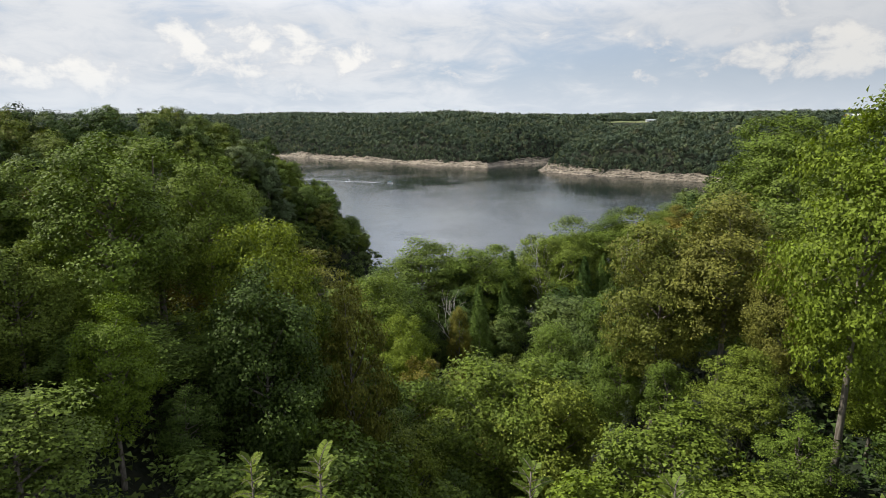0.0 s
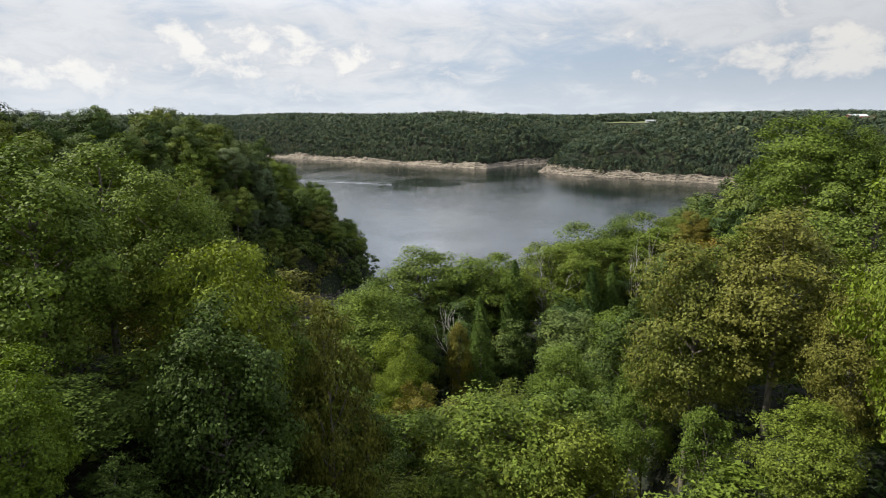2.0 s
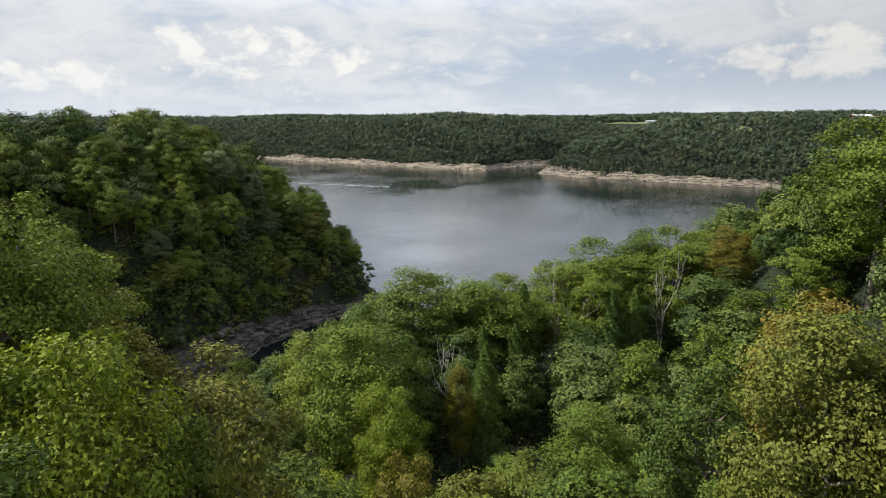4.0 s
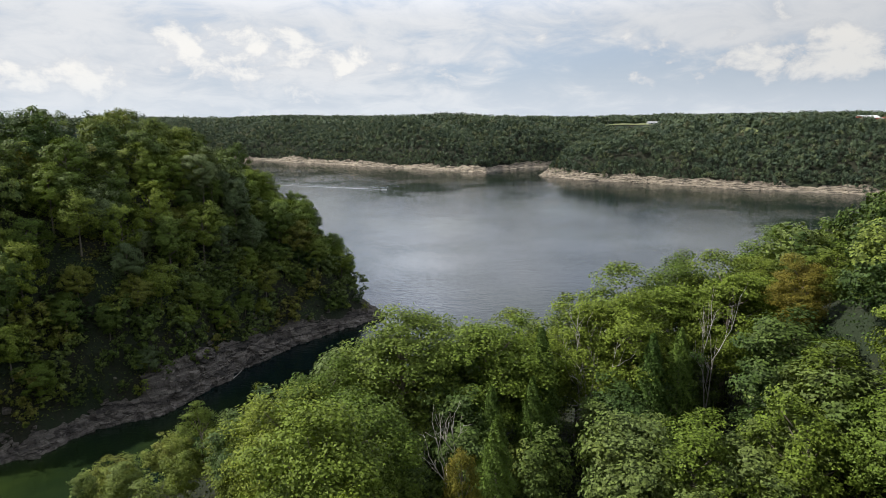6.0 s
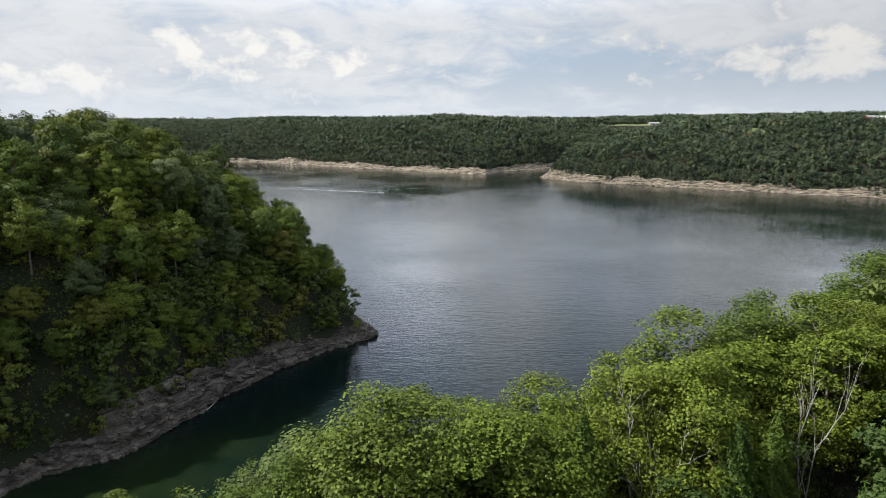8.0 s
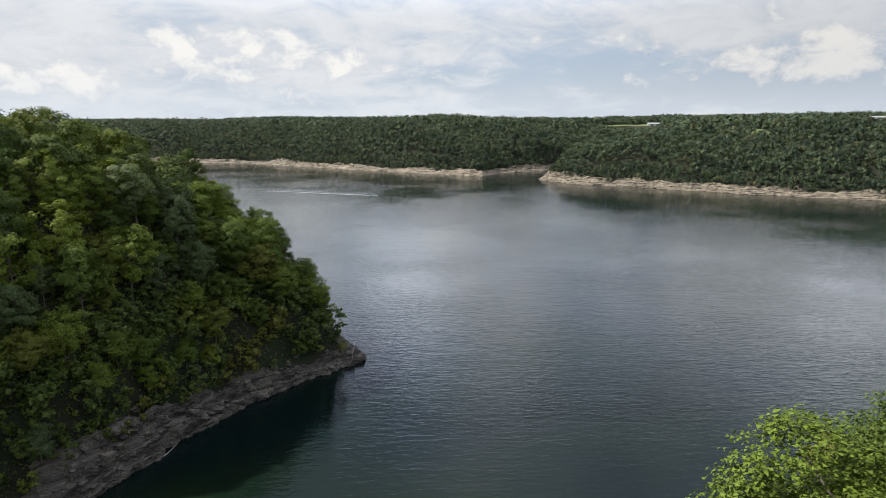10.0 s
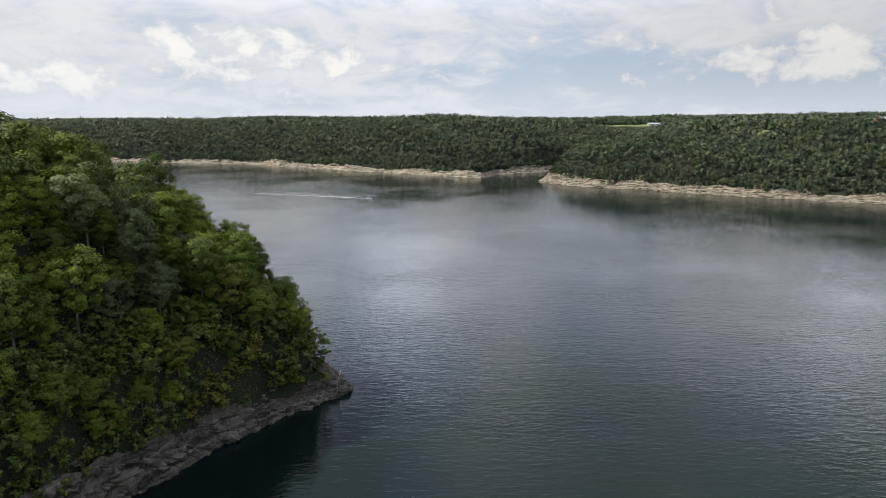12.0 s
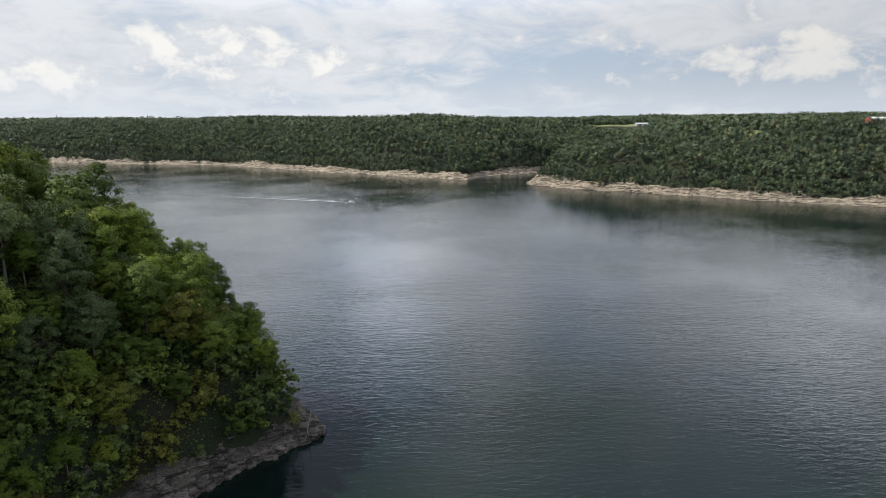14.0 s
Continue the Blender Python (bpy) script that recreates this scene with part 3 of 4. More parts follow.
bank_models = [broad_tree(71 + i, 9000, 0.34, 4.7, 14.0, 2.0, (18, 14, 22, 16, 20)[i], DARK, (8, 7, 9)[i % 3], 0.32, 0.6, 0.14, 18) for i in range(5)]
slope_models = [broad_tree(75 + i, 4000, 0.48, 4.7, 14.0, 2.0, (18, 14, 21)[i], DARK, 8, 0.32, 0.6, 0.16, 12) for i in range(3)]
hill_models = [broad_tree(55 + i, 5600, 0.36, 3.9, 15.0, 0.3, 22, GREEN, 9, 0.3, 0.55, 0.1, 26) for i in range(3)]
lite_models = [broad_tree(61 + i, 2200, 0.48, 3.7, 15.0, 0.3, 16, GREEN, 8, 0.45, 0.4, 0.2, 14) for i in range(3)]
crest_models = [broad_tree(65 + i, 2000, 0.62, 4.7, 14.0, 1.0, 15, DARK, 7, 0.35, 0.6, 0.22, 10) for i in range(3)]
shrub_models = [broad_tree(81 + i, 520, 0.56, 2.6, 7.5, 0.1, 8, DARK, 5, 0.45, 0.4, 0.2, 5) for i in range(3)]
cedar_models = [cedar_tree(91 + i, 11000, 0.2, 2.7) for i in range(2)]
feather_models = [pinnate_tree(111), pinnate_tree(112, 16.0, 26)]
dead_models = [bare_tree(101, 12.0, 3), bare_tree(103, 11.0, 2)]

# near trees that stand out: x, y, height of the tip, width, model, leaves
HERO = [
    (-17.9, 34, 71.2, 1.15, near_models[0], GREEN), (-15, 41, 70.0, 1.0, near_models[1], GREEN), (-10.2, 36, 67.6, 0.8, near_models[2], LIME),
    (-13.9, 25.5, 65.0, 1.0, near_models[3], LIME), (-5.6, 37.5, 64.6, 0.5, slim_models[1], GOLD), (-9.5, 32.5, 64.6, 0.9, near_models[0], DARK),
    (-8.6, 40, 63.0, 0.8, slim_models[1], GREEN), (-20, 29, 67.0, 1.1, near_models[2], DARK), (-24, 39, 70.0, 1.1, near_models[3], GREEN),
    (17.3, 38, 68.2, 1.15, near_models[3], RUSSET), (14.2, 40.5, 66.4, 0.9, near_models[1], RUSSET), (18.2, 33, 65.4, 0.8, near_models[2], RUSSET),
    (12.7, 43.5, 57.6, 0.9, near_models[0], GREEN), (13.4, 36, 58.5, 0.85, slim_models[0], GREEN), (4.4, 44.5, 55.8, 1.25, near_models[1], GREEN),
    (7.6, 42, 55.4, 1.0, near_models[2], GREEN), (17.9, 26.8, 73.3, 0.72, near_models[0], LIME), (25.5, 31, 71.0, 1.05, near_models[3], GREEN),
    (41.5, 79, 73.8, 1.3, near_models[2], GREEN), (46.5, 78, 71.0, 1.1, near_models[0], GREEN), (38.4, 101.5, 58.5, 1.1, near_models[3], GOLD), (34, 108, 57.5, 1.0, near_models[3], GREEN),
    (-8, 78, 52.8, 1.15, near_models[0], GREEN), (-4, 71, 50.6, 0.8, near_models[1], LIME), (-2.2, 63, 48.6, 0.9, slim_models[2], GOLD),
    (12, 66, 51.4, 1.0, near_models[3], GREEN), (2.2, 81, 48.6, 0.55, slim_models[0], GOLD), (-6, 84, 51.8, 1.2, near_models[2], GREEN),
    (-13.5, 91.5, 48.2, 1.15, near_models[1], GREEN), (-11, 95, 50.0, 0.9, near_models[3], GREEN), (-3, 98.5, 53.6, 1.2, near_models[0], DARK),
    (6, 99, 53.0, 1.15, near_models[1], GREEN), (16.5, 106, 53.8, 1.0, near_models[2], GREEN), (25, 111, 55.4, 1.15, near_models[3], GREEN),
    (31, 114, 55.8, 0.95, near_models[0], DARK), (47, 121, 58.6, 1.25, near_models[1], GREEN), (22, 86, 47.8, 1.0, mid_models[0], GREEN),
    (30, 84, 51.2, 1.0, mid_models[1], GREEN), (-9, 22.5, 59.5, 1.6, slim_models[0], DARK), (-12, 28, 60.0, 1.4, slim_models[1], DARK),
    (-6.5, 27, 57.5, 1.5, slim_models[2], DARK), (-17, 21, 61.0, 1.6, slim_models[0], DARK), (-5.5, 31.5, 57.5, 1.2, slim_models[1], GREEN),
    (8.5, 26, 57.0, 1.4, slim_models[2], LIME), (11.5, 30, 58.5, 1.4, slim_models[0], GREEN), (0.5, 33, 52.5, 1.2, slim_models[1], GREEN), (-30, 112, 38.4, 0.8, slim_models[1], RUSSET), (38, 110, 57.0, 0.9, near_models[2], DARK), (36, 91, 53.0, 1.2, mid_models[2], GREEN), (42, 97, 55.5, 1.3, mid_models[3], GREEN),
    (15.5, 31, 60.5, 1.3, near_models[0], GREEN), (20.5, 28.5, 61.5, 1.2, near_models[1], LIME), (50, 112, 60.0, 1.3, mid_models[1], GREEN), (55, 120, 59.0, 1.3, mid_models[2], GREEN), (45, 107, 58.0, 1.2, mid_models[3], DARK),
    # the first three stand out of view on the left, added to cast shade
    (-26, 23, 77.0, 1.0, near_models[1], GREEN), (-25.5, 17.5, 76.0, 1.0, near_models[2], GREEN), (-29, 28, 76.0, 1.0, near_models[0], GREEN), (15.5, 25.5, 59.8, 1.4, slim_models[1], GREEN), (12.5, 24.0, 58.5, 1.4, slim_models[2], GREEN), (19.5, 24.0, 61.5, 1.4, slim_models[0], GREEN),
    (43, 88, 63.0, 1.1, mid_models[0], GREEN), (35, 80, 54.0, 1.3, mid_models[1], GREEN), (9.8, 105, 51.2, 1.1, near_models[3], GREEN), (3, 107, 49.5, 1.1, near_models[2], DARK), (21.5, 104, 53.6, 1.0, near_models[0], GREEN), (38, 84, 60.0, 1.1, mid_models[2], GREEN),
]
NATIVE = {m.name: 16.0 for m in near_models + slim_models} | {m.name: 15.0 for m in mid_models}
placed = []
for x, y, top, width, model, mat in HERO:
    plant(model, x, y, top, NATIVE[model.name], x * 1.7 + y, width * (1.22 if y > 85 and mat != GOLD else 1.0), mat, LABEL[mat.name], group="trees on the near slope")
    placed.append((x, y, 3.0))
for x, y, top, turn in ((10.8, 98, 51.2, 0.3), (5.0, 83, 49.0, 1.2), (5.3, 92, 47.6, 2.2), (25.6, 100, 50.4, 0.8), (22.4, 99, 50.2, 1.9), (9.4, 94, 47.6, 1.4)):
    plant(cedar_models[int(turn) % 2], x, y, top, 12.0, turn, 1.0, None, "narrow green cedar among the broad-leaved trees", "tree", "cedars")
    placed.append((x, y, 2.2))
for x, y, top, turn in ((-6.6, 20.2, 60.9, 0.3), (-4.1, 19.6, 61.4, 1.5), (3.1, 20.5, 60.6, 2.4), (8.0, 20.0, 60.2, 0.9)):
    plant(feather_models[int(turn) % 2], x, y, top, 15.9, turn, 1.0, None, "slim young tree with long feathered green leaves", "tree", "feather-leaved young trees")
bpy.context.view_layer.update()
TIP = {m.name: max(v.co.z for o in m.children for v in o.data.vertices) for m in dead_models}
for x, y, top, turn, model, native in ((16.4, 101.5, 53.0, 0.4, dead_models[0], 12.0), (1.6, 88, 48.9, 1.0, dead_models[1], 11.0), (30.5, 104, 55.0, 2.0, dead_models[1], 11.0)):
    plant(model, x, y, top, TIP[model.name], turn, 0.42 if x > 20 else 0.65, None, "bare grey dead tree with forked limbs", "dead tree", "dead trees")
    placed.append((x, y, 1.6))
placed += [(12.5, 88, 3.2), (14.6, 95, 3.0), (10.6, 82, 2.4), (26.6, 97.5, 2.6), (28.4, 100.6, 2.2), (24, 92, 2.6)]          # an open gap below the tall dead tree

rng = np.random.default_rng(5)
palette = [GREEN, GREEN, GREEN, GREEN, DARK, DARK, LIME, LIME, RUSSET, GOLD]
downhill = [GREEN] * 7 + [DARK, DARK, LIME, RUSSET]
loose = []          # trees too many to count, joined further down
things = 0
for gy in np.arange(12, 152, 5.4):
    for gx in np.arange(-90, 104, 5.4):
        x, y = gx + rng.uniform(-2.1, 2.1), gy + rng.uniform(-2.1, 2.1)
        sd, z = lookup(SHORE, x, y), ground_at(x, y)
        if abs(x) > 12 + 0.72 * y or (abs(x) < 5 + 0.2 * y and y < 26) or sd < 6:
            continue
        if any((x - a) ** 2 + (y - b) ** 2 < r * r for a, b, r in placed):
            continue
        top = z + rng.uniform(10.0, 15.0) * (0.8 if sd < 14 else 1.0)
        if y < 36:
            top = min(top, max(z + 5.0, 72 - 0.42 * y))
        elif y > 62:
            limit = 49 + 0.24 * max(0, x) + 16 * float(smooth(np.float64(x), 36, 46)) - 0.5 * max(0, -x - 10) - 0.3 * max(0, y - 98) - 0.6 * max(0, y - 110) - 0.35 * max(0, 98 - y) * (x < 34)
            top = min(top, max(z + 3.5, limit + rng.uniform(-2.5, 1.0)))
        # near trees on the left get dark leaves: shade put into their colour
        mat = (DARK if x < -3 else (GREEN, DARK, GREEN)[int(rng.integers(3))]) if y < 40 else palette[int(rng.integers(len(palette)))] if y < 52 else downhill[int(rng.integers(len(downhill)))]
        turn, width = rng.uniform(0, 6.28), rng.uniform(0.95, 1.35)
        near = y < 52 and abs(x) < 30
        if (abs(x) < 34 and y < 122 and things < 102) or near:
            model = slim_models[things % 3] if near else mid_models[things % 4]
            width *= max(1.0, 0.8 * NATIVE[model.name] / max(top - z, 4.0))
            plant(model, x, y, top, NATIVE[model.name], turn, width, mat, LABEL[mat.name], group="trees on the near slope")
            things += 1
        else:
            loose.append(((hill_models[len(loose) % 3] if abs(x) < 42 and 60 < y < 118 else lite_models[len(loose) % 3]), x, y, z, (top - z) / 15.0, width, turn))

# the peninsula across the cove
shade = [DARK, GREEN, SAGE, DARK, GREEN, DARK, SAGE, GREEN, DARK, RUSSET, DARK]
count = 0
for gy in np.arange(120, 420, 7.1):
    for gx in np.arange(-260, -10, 7.1):
        x, y = gx + rng.uniform(-2.6, 2.6), gy + rng.uniform(-2.6, 2.6)
        sd = lookup(SHORE, x, y)
        if sd < 7.0 or sd > 58 or y + 0.25 * x < 108 or (sd > 40 and rng.uniform() < 0.15) or x < -0.72 * (y - 20) - 10:
            continue
        z = ground_at(x, y)
        tall = rng.uniform(9, 19.5) if sd > 15 else rng.uniform(7, 13)
        mat = shade[int(rng.integers(len(shade)))]
        turn, width = rng.uniform(0, 6.28), rng.uniform(0.9, 1.15) * (14.0 / tall) ** 0.4
        cove_side = y < 285 - 0.42 * (x + 30) and -150 < x
        if cove_side and sd < 38 and x > -105 and count < 150:
            plant(bank_models[int(rng.integers(5))], x, y, z + tall, 14.0, turn, width, mat, LABEL[mat.name], group="trees on the peninsula")
            count += 1
        else:
            loose.append(((slope_models if cove_side else crest_models)[len(loose) % 3], x, y, z, tall / 14.0, width, turn))


# lower storey between the tall trees
for gy in np.arange(125, 320, 4.6):
    for gx in np.arange(-150, -14, 4.6):
        x, y = gx + rng.uniform(-2, 2), gy + rng.uniform(-2, 2)
        sd = lookup(SHORE, x, y)
        if 12 < sd < 52 and y + 0.25 * x > 112:
            loose.append((shrub_models[len(loose) % 3], x, y, ground_at(x, y), rng.uniform(0.4, 0.65), rng.uniform(1.3, 1.9), rng.uniform(0, 6.28)))

# undergrowth at the foot of the peninsula's slope
for gy in np.arange(130, 320, 3.0):
    for gx in np.arange(-140, -14, 3.0):
        x, y = gx + rng.uniform(-1.3, 1.3), gy + rng.uniform(-1.3, 1.3)
        sd = lookup(SHORE, x, y)
        if not 6.0 < sd < 17 or y + 0.25 * x < 120:
            continue
        z = ground_at(x, y)
        loose.append((shrub_models[len(loose) % 3], x, y, z - 0.5, rng.uniform(0.6, 1.35), rng.uniform(0.8, 1.3), rng.uniform(0, 6.28)))


def joined_woods(name, items, which, mat, label, category):
    """Many trees in one mesh."""
    chunks, faces, start = [], [], 0
    store = {}
    for model, x, y, z, s, w, turn in items:
        key = model.name
        if key not in store:
            me = next(o for o in model.children if o.name.startswith(which)).data
            co = np.empty(len(me.vertices) * 3, np.float32)
            me.vertices.foreach_get("co", co)
            store[key] = co.reshape(-1, 3)
        v, c, n = store[key], math.cos(turn), math.sin(turn)
        chunks.append(np.stack([(v[:, 0] * c - v[:, 1] * n) * s * w + x, (v[:, 0] * n + v[:, 1] * c) * s * w + y, v[:, 2] * s + z], -1))
    me = leaf_mesh(name, np.concatenate(chunks), mat)
    return tagged(new(name, me), label, category, kind="stuff")


def undergrowth(name, x0, x1, y0, y1, count, leaf, keep, label):
    """Brush close to the ground: loose leaf clumps that follow the slope."""
    rng = np.random.default_rng(count)
    x, y = rng.uniform(x0, x1, count), rng.uniform(y0, y1, count)
    i, j = ((x - GX[0]) / 2.5).astype(int), ((y - GY[0]) / 2.5).astype(int)
    u, v = (x - GX[0]) / 2.5 - i, (y - GY[0]) / 2.5 - j

    def at(table):
        return (table[j, i] * (1 - u) + table[j, i + 1] * u) * (1 - v) + (table[j + 1, i] * (1 - u) + table[j + 1, i + 1] * u) * v

    sd, z = at(SHORE), at(LAND)
    ok = keep(x, y, sd)
    pos = np.stack([x, y, z + rng.uniform(0.1, 2.0, count) ** 1.2], -1)[ok]
    nor = rng.normal(size=pos.shape) * 0.55 + np.array([0.15, -0.1, 0.8])
    me = leaf_mesh(name, leaf_blades(rng, pos, nor, leaf, leaf * 0.85), WOODS)
    return tagged(new(name, me), label, "undergrowth", kind="stuff")


WOODS = leaf_material("leaf_woods", [(0.0, (0.042, 0.076, 0.020)), (0.3, (0.084, 0.122, 0.026)), (0.5, (0.098, 0.136, 0.042)), (0.85, (0.140, 0.180, 0.030)), (1.0, (0.145, 0.146, 0.032))], woods=0.1)
undergrowth("undergrowth", -150, -14, 120, 330, 130000, 0.5, lambda x, y, s: (s > 6.2) & (s < 40) & (y + 0.25 * x > 112), "low green brush under the trees of the peninsula")
undergrowth("undergrowth", -75, 80, 40, 160, 120000, 0.3, lambda x, y, s: (s > 5) & (np.abs(x) < 12 + 0.72 * y) & (y + 0.25 * x < 140), "low green brush under the trees of the near slope")
undergrowth("undergrowth", -30, 32, 8, 40, 30000, 0.32, lambda x, y, s: np.abs(x) < 12 + 0.72 * y, "low green brush at the top of the slope")
joined_woods("woods", loose, "crown", WOODS, "dense mixed green woods on the hillsides", "woods")


def crown_kinds(blades, kinds):
    """Far crowns of unit size: leafy tufts over lumps on a dome, with a few large blades inside to close it."""
    rng = np.random.default_rng(40 + blades)
    out = []
    for _ in range(kinds):
        lumps = rng.normal(size=(9, 3)) + np.array([0, 0, 0.5])
        lumps /= np.linalg.norm(lumps, axis=1)[:, None]
        pick = rng.integers(9, size=blades)
        d = rng.normal(size=(blades, 3)) + 0.7 * lumps[pick] + np.array([0, 0, 0.25])
        d /= np.linalg.norm(d, axis=1)[:, None]
        pos = lumps[pick] * 0.6 * np.array([1, 1, 1.15]) + d * (0.42 * rng.uniform(0.75, 1.05, blades))[:, None]
        nor = 0.35 * d + 0.7 * lumps[pick] + 0.7 * pos + np.array([0, 0, 0.2]) + rng.normal(size=(blades, 3)) * 0.12
        size = 1.5 / math.sqrt(blades)
        tris = leaf_blades(rng, pos, nor, 1.5 * size, 1.3 * size)
        inner = rng.normal(size=(8, 3)) * 0.25
        out.append(np.concatenate([tris, leaf_blades(rng, inner, rng.normal(size=(8, 3)), 0.85, 0.8)]))
    return np.array(out)


def far_woods(name, spots, heights, radius, blades, label):
    """Woods too far off to count: one mesh of rounded leafy crowns that close up to a canopy."""
    rng = np.random.default_rng(len(spots))
    n = len(spots)
    rad = radius * rng.uniform(0.72, 1.3, n)
    turn, kind = rng.uniform(0, 6.28, n), rng.integers(12, size=n)
    shape = crown_kinds(blades, 12)[kind]
    c, s = np.cos(turn)[:, None], np.sin(turn)[:, None]
    wide = rng.uniform(0.9, 1.12, n)[:, None]
    out = np.stack([(shape[:, :, 0] * c - shape[:, :, 1] * s) * wide, (shape[:, :, 0] * s + shape[:, :, 1] * c) / wide, shape[:, :, 2] * 1.1], -1) * rad[:, None, None]
    out += spots[:, None, :]
    out[:, :, 2] += (heights - rad * 1.1)[:, None]
    return tagged(new(name, leaf_mesh(name, out.reshape(-1, 3), FAR_HAZE)), label, "woods", kind="stuff")


def scatter(x0, x1, y0, y1, step, keep):
    rng = np.random.default_rng(int(abs(x0) + y1))
    gx, gy = np.meshgrid(np.arange(x0, x1, step), np.arange(y0, y1, step))
    x = gx.ravel() + rng.uniform(-0.4, 0.4, gx.size) * step
    y = gy.ravel() + rng.uniform(-0.4, 0.4, gx.size) * step
    sd = shore_distance(x, y)
    ok = keep(x, y, sd)
    x, y, sd = x[ok], y[ok], sd[ok]
    z = land_height(x, y, sd) - 1.2 * smooth(sd, 18, 10) * (sd > 0)
    return np.stack([x, y, z], -1), sd


FIELDS = [(392, 1405, 100, 56), (477, 1450, 95, 50), (366, 1330, 40, 40), (365, 812, 10, 28), (600, 925, 62, 32), (572, 868, 34, 64)]


def clear(x, y):
    ok = np.ones(x.shape, bool)
    for fx, fy, rx, ry in FIELDS:
        ok &= ((x - fx) / rx) ** 2 + ((y - fy) / ry) ** 2 > 1
    along, off = (572 - x) * 0.552 + (912 - y) * 0.834, (572 - x) * 0.834 - (912 - y) * 0.552
    return ok & ~((np.abs(off) < 19) & (along > -8) & (along < 170))


rngf = np.random.default_rng(9)
spots, sd = scatter(-900, 900, 470, 1480, 5.6, lambda x, y, s: (s > 10) & (s < 130) & (np.abs(x) < 60 + 0.78 * y) & clear(x, y))
edge, esd = scatter(-900, 900, 470, 1480, 4.4, lambda x, y, s: (s > 9.0 + 4.5 * np.sin(x * 0.09) * np.cos(x * 0.031 + y * 0.05)) & (s < 24) & (np.abs(x) < 60 + 0.78 * y))
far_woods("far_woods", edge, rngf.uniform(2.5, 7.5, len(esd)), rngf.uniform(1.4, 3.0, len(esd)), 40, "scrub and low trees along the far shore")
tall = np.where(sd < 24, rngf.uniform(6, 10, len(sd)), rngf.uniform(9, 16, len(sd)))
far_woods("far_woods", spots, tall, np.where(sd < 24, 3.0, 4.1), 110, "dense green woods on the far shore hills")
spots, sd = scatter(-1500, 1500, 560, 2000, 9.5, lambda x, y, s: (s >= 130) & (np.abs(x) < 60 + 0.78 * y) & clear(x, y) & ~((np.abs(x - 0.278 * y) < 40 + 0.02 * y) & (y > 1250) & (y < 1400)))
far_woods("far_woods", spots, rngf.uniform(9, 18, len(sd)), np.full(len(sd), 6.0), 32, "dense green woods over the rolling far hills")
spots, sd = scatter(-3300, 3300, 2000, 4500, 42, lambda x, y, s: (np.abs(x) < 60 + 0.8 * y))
far_woods("far_woods", spots, rngf.uniform(10, 18, len(sd)), np.full(len(sd), 19.0), 24, "wooded ridges at the horizon, haze put into the leaf colour")
spots, sd = scatter(-230, 240, -150, 178, 8, lambda x, y, s: (s > 8) & (np.abs(x) > 14 + 0.72 * y) & (np.hypot(x, y) > 16) & (y + 0.25 * x < 120))
far_woods("far_woods", spots, rngf.uniform(9, 14, len(sd)), np.full(len(sd), 4.8), 220, "dense green woods round the near slope")
# unseen lower layer on the left, added to block sun below the crowns
edge = spots[(spots[:, 0] < 0) & (spots[:, 1] < 30)] + np.array([4.0, 4.0, 0.0])
far_woods("far_woods", edge, rngf.uniform(4, 7, len(edge)), np.full(len(edge), 4.4), 120, "unseen lower trees added to shade the left of the near slope")
spots, sd = scatter(-430, -70, 100, 430, 8, lambda x, y, s: (s > 9) & ((x < -258) | (s > 56) | (x < -0.72 * (y - 20) - 10)) & (y + 0.25 * x > 60))
far_woods("far_woods", spots, rngf.uniform(12, 18, len(sd)), np.full(len(sd), 5.0), 220, "dense dark green woods behind the peninsula")


# ---- meadows and buildings on the far hills ----
def surface(x, y):
    x, y = np.asarray(x, float), np.asarray(y, float)
    return land_height(x, y, shore_distance(x, y).reshape(x.shape))


def meadow(cx, cy, rx, ry, label):
    """A mown field that follows the hill."""
    n = 40
    radii = np.linspace(0, 1, 9)
    ang = np.linspace(0, 2 * math.pi, n, endpoint=False)
    gx = np.concatenate([cx + rx * r * np.cos(ang) * (1 + 0.08 * np.sin(3 * ang)) for r in radii])
    gy = np.concatenate([cy + ry * r * np.sin(ang) * (1 + 0.08 * np.cos(2 * ang)) for r in radii])
    z = surface(gx, gy) + 0.5
    faces = [(r * n + j, r * n + (j + 1) % n, (r + 1) * n + (j + 1) % n, (r + 1) * n + j) for r in range(8) for j in range(n)]
    ob = mesh_object("meadow", np.stack([gx, gy, z], -1), faces, GRASS)
    return tagged(ob, label, "meadow", kind="structure")


def box(bm, x0, x1, y0, y1, z0, z1, bevel=0.0):
    made = bmesh.ops.create_cube(bm, size=1.0)["verts"]
    for v in made:
        v.co = Vector((x0 + (v.co.x + 0.5) * (x1 - x0), y0 + (v.co.y + 0.5) * (y1 - y0), z0 + (v.co.z + 0.5) * (z1 - z0)))
    if bevel:
        edges = list({e for v in made for e in v.link_edges})
        bmesh.ops.bevel(bm, geom=edges, offset=bevel, segments=1, affect="EDGES")
    return made


def bm_part(name, bm, mat, parent, label=""):
    me = bpy.data.meshes.new(name)
    bm.to_mesh(me)
    bm.free()
    me.materials.append(mat)
    return part(name, me, parent, label)


RED = plain_material("red_siding", (0.42, 0.035, 0.025), (0.55, 0.05, 0.035), 0.6, 0.4)
WHITE = plain_material("white_paint", (0.72, 0.73, 0.74), (0.82, 0.82, 0.82), 0.5, 0.6)
TIN = plain_material("tin_roof", (0.34, 0.36, 0.38), (0.46, 0.48, 0.50), 0.4, 0.5)
DARKGLASS = plain_material("dark_opening", (0.02, 0.02, 0.022), (0.04, 0.04, 0.045), 0.3, 1.0)


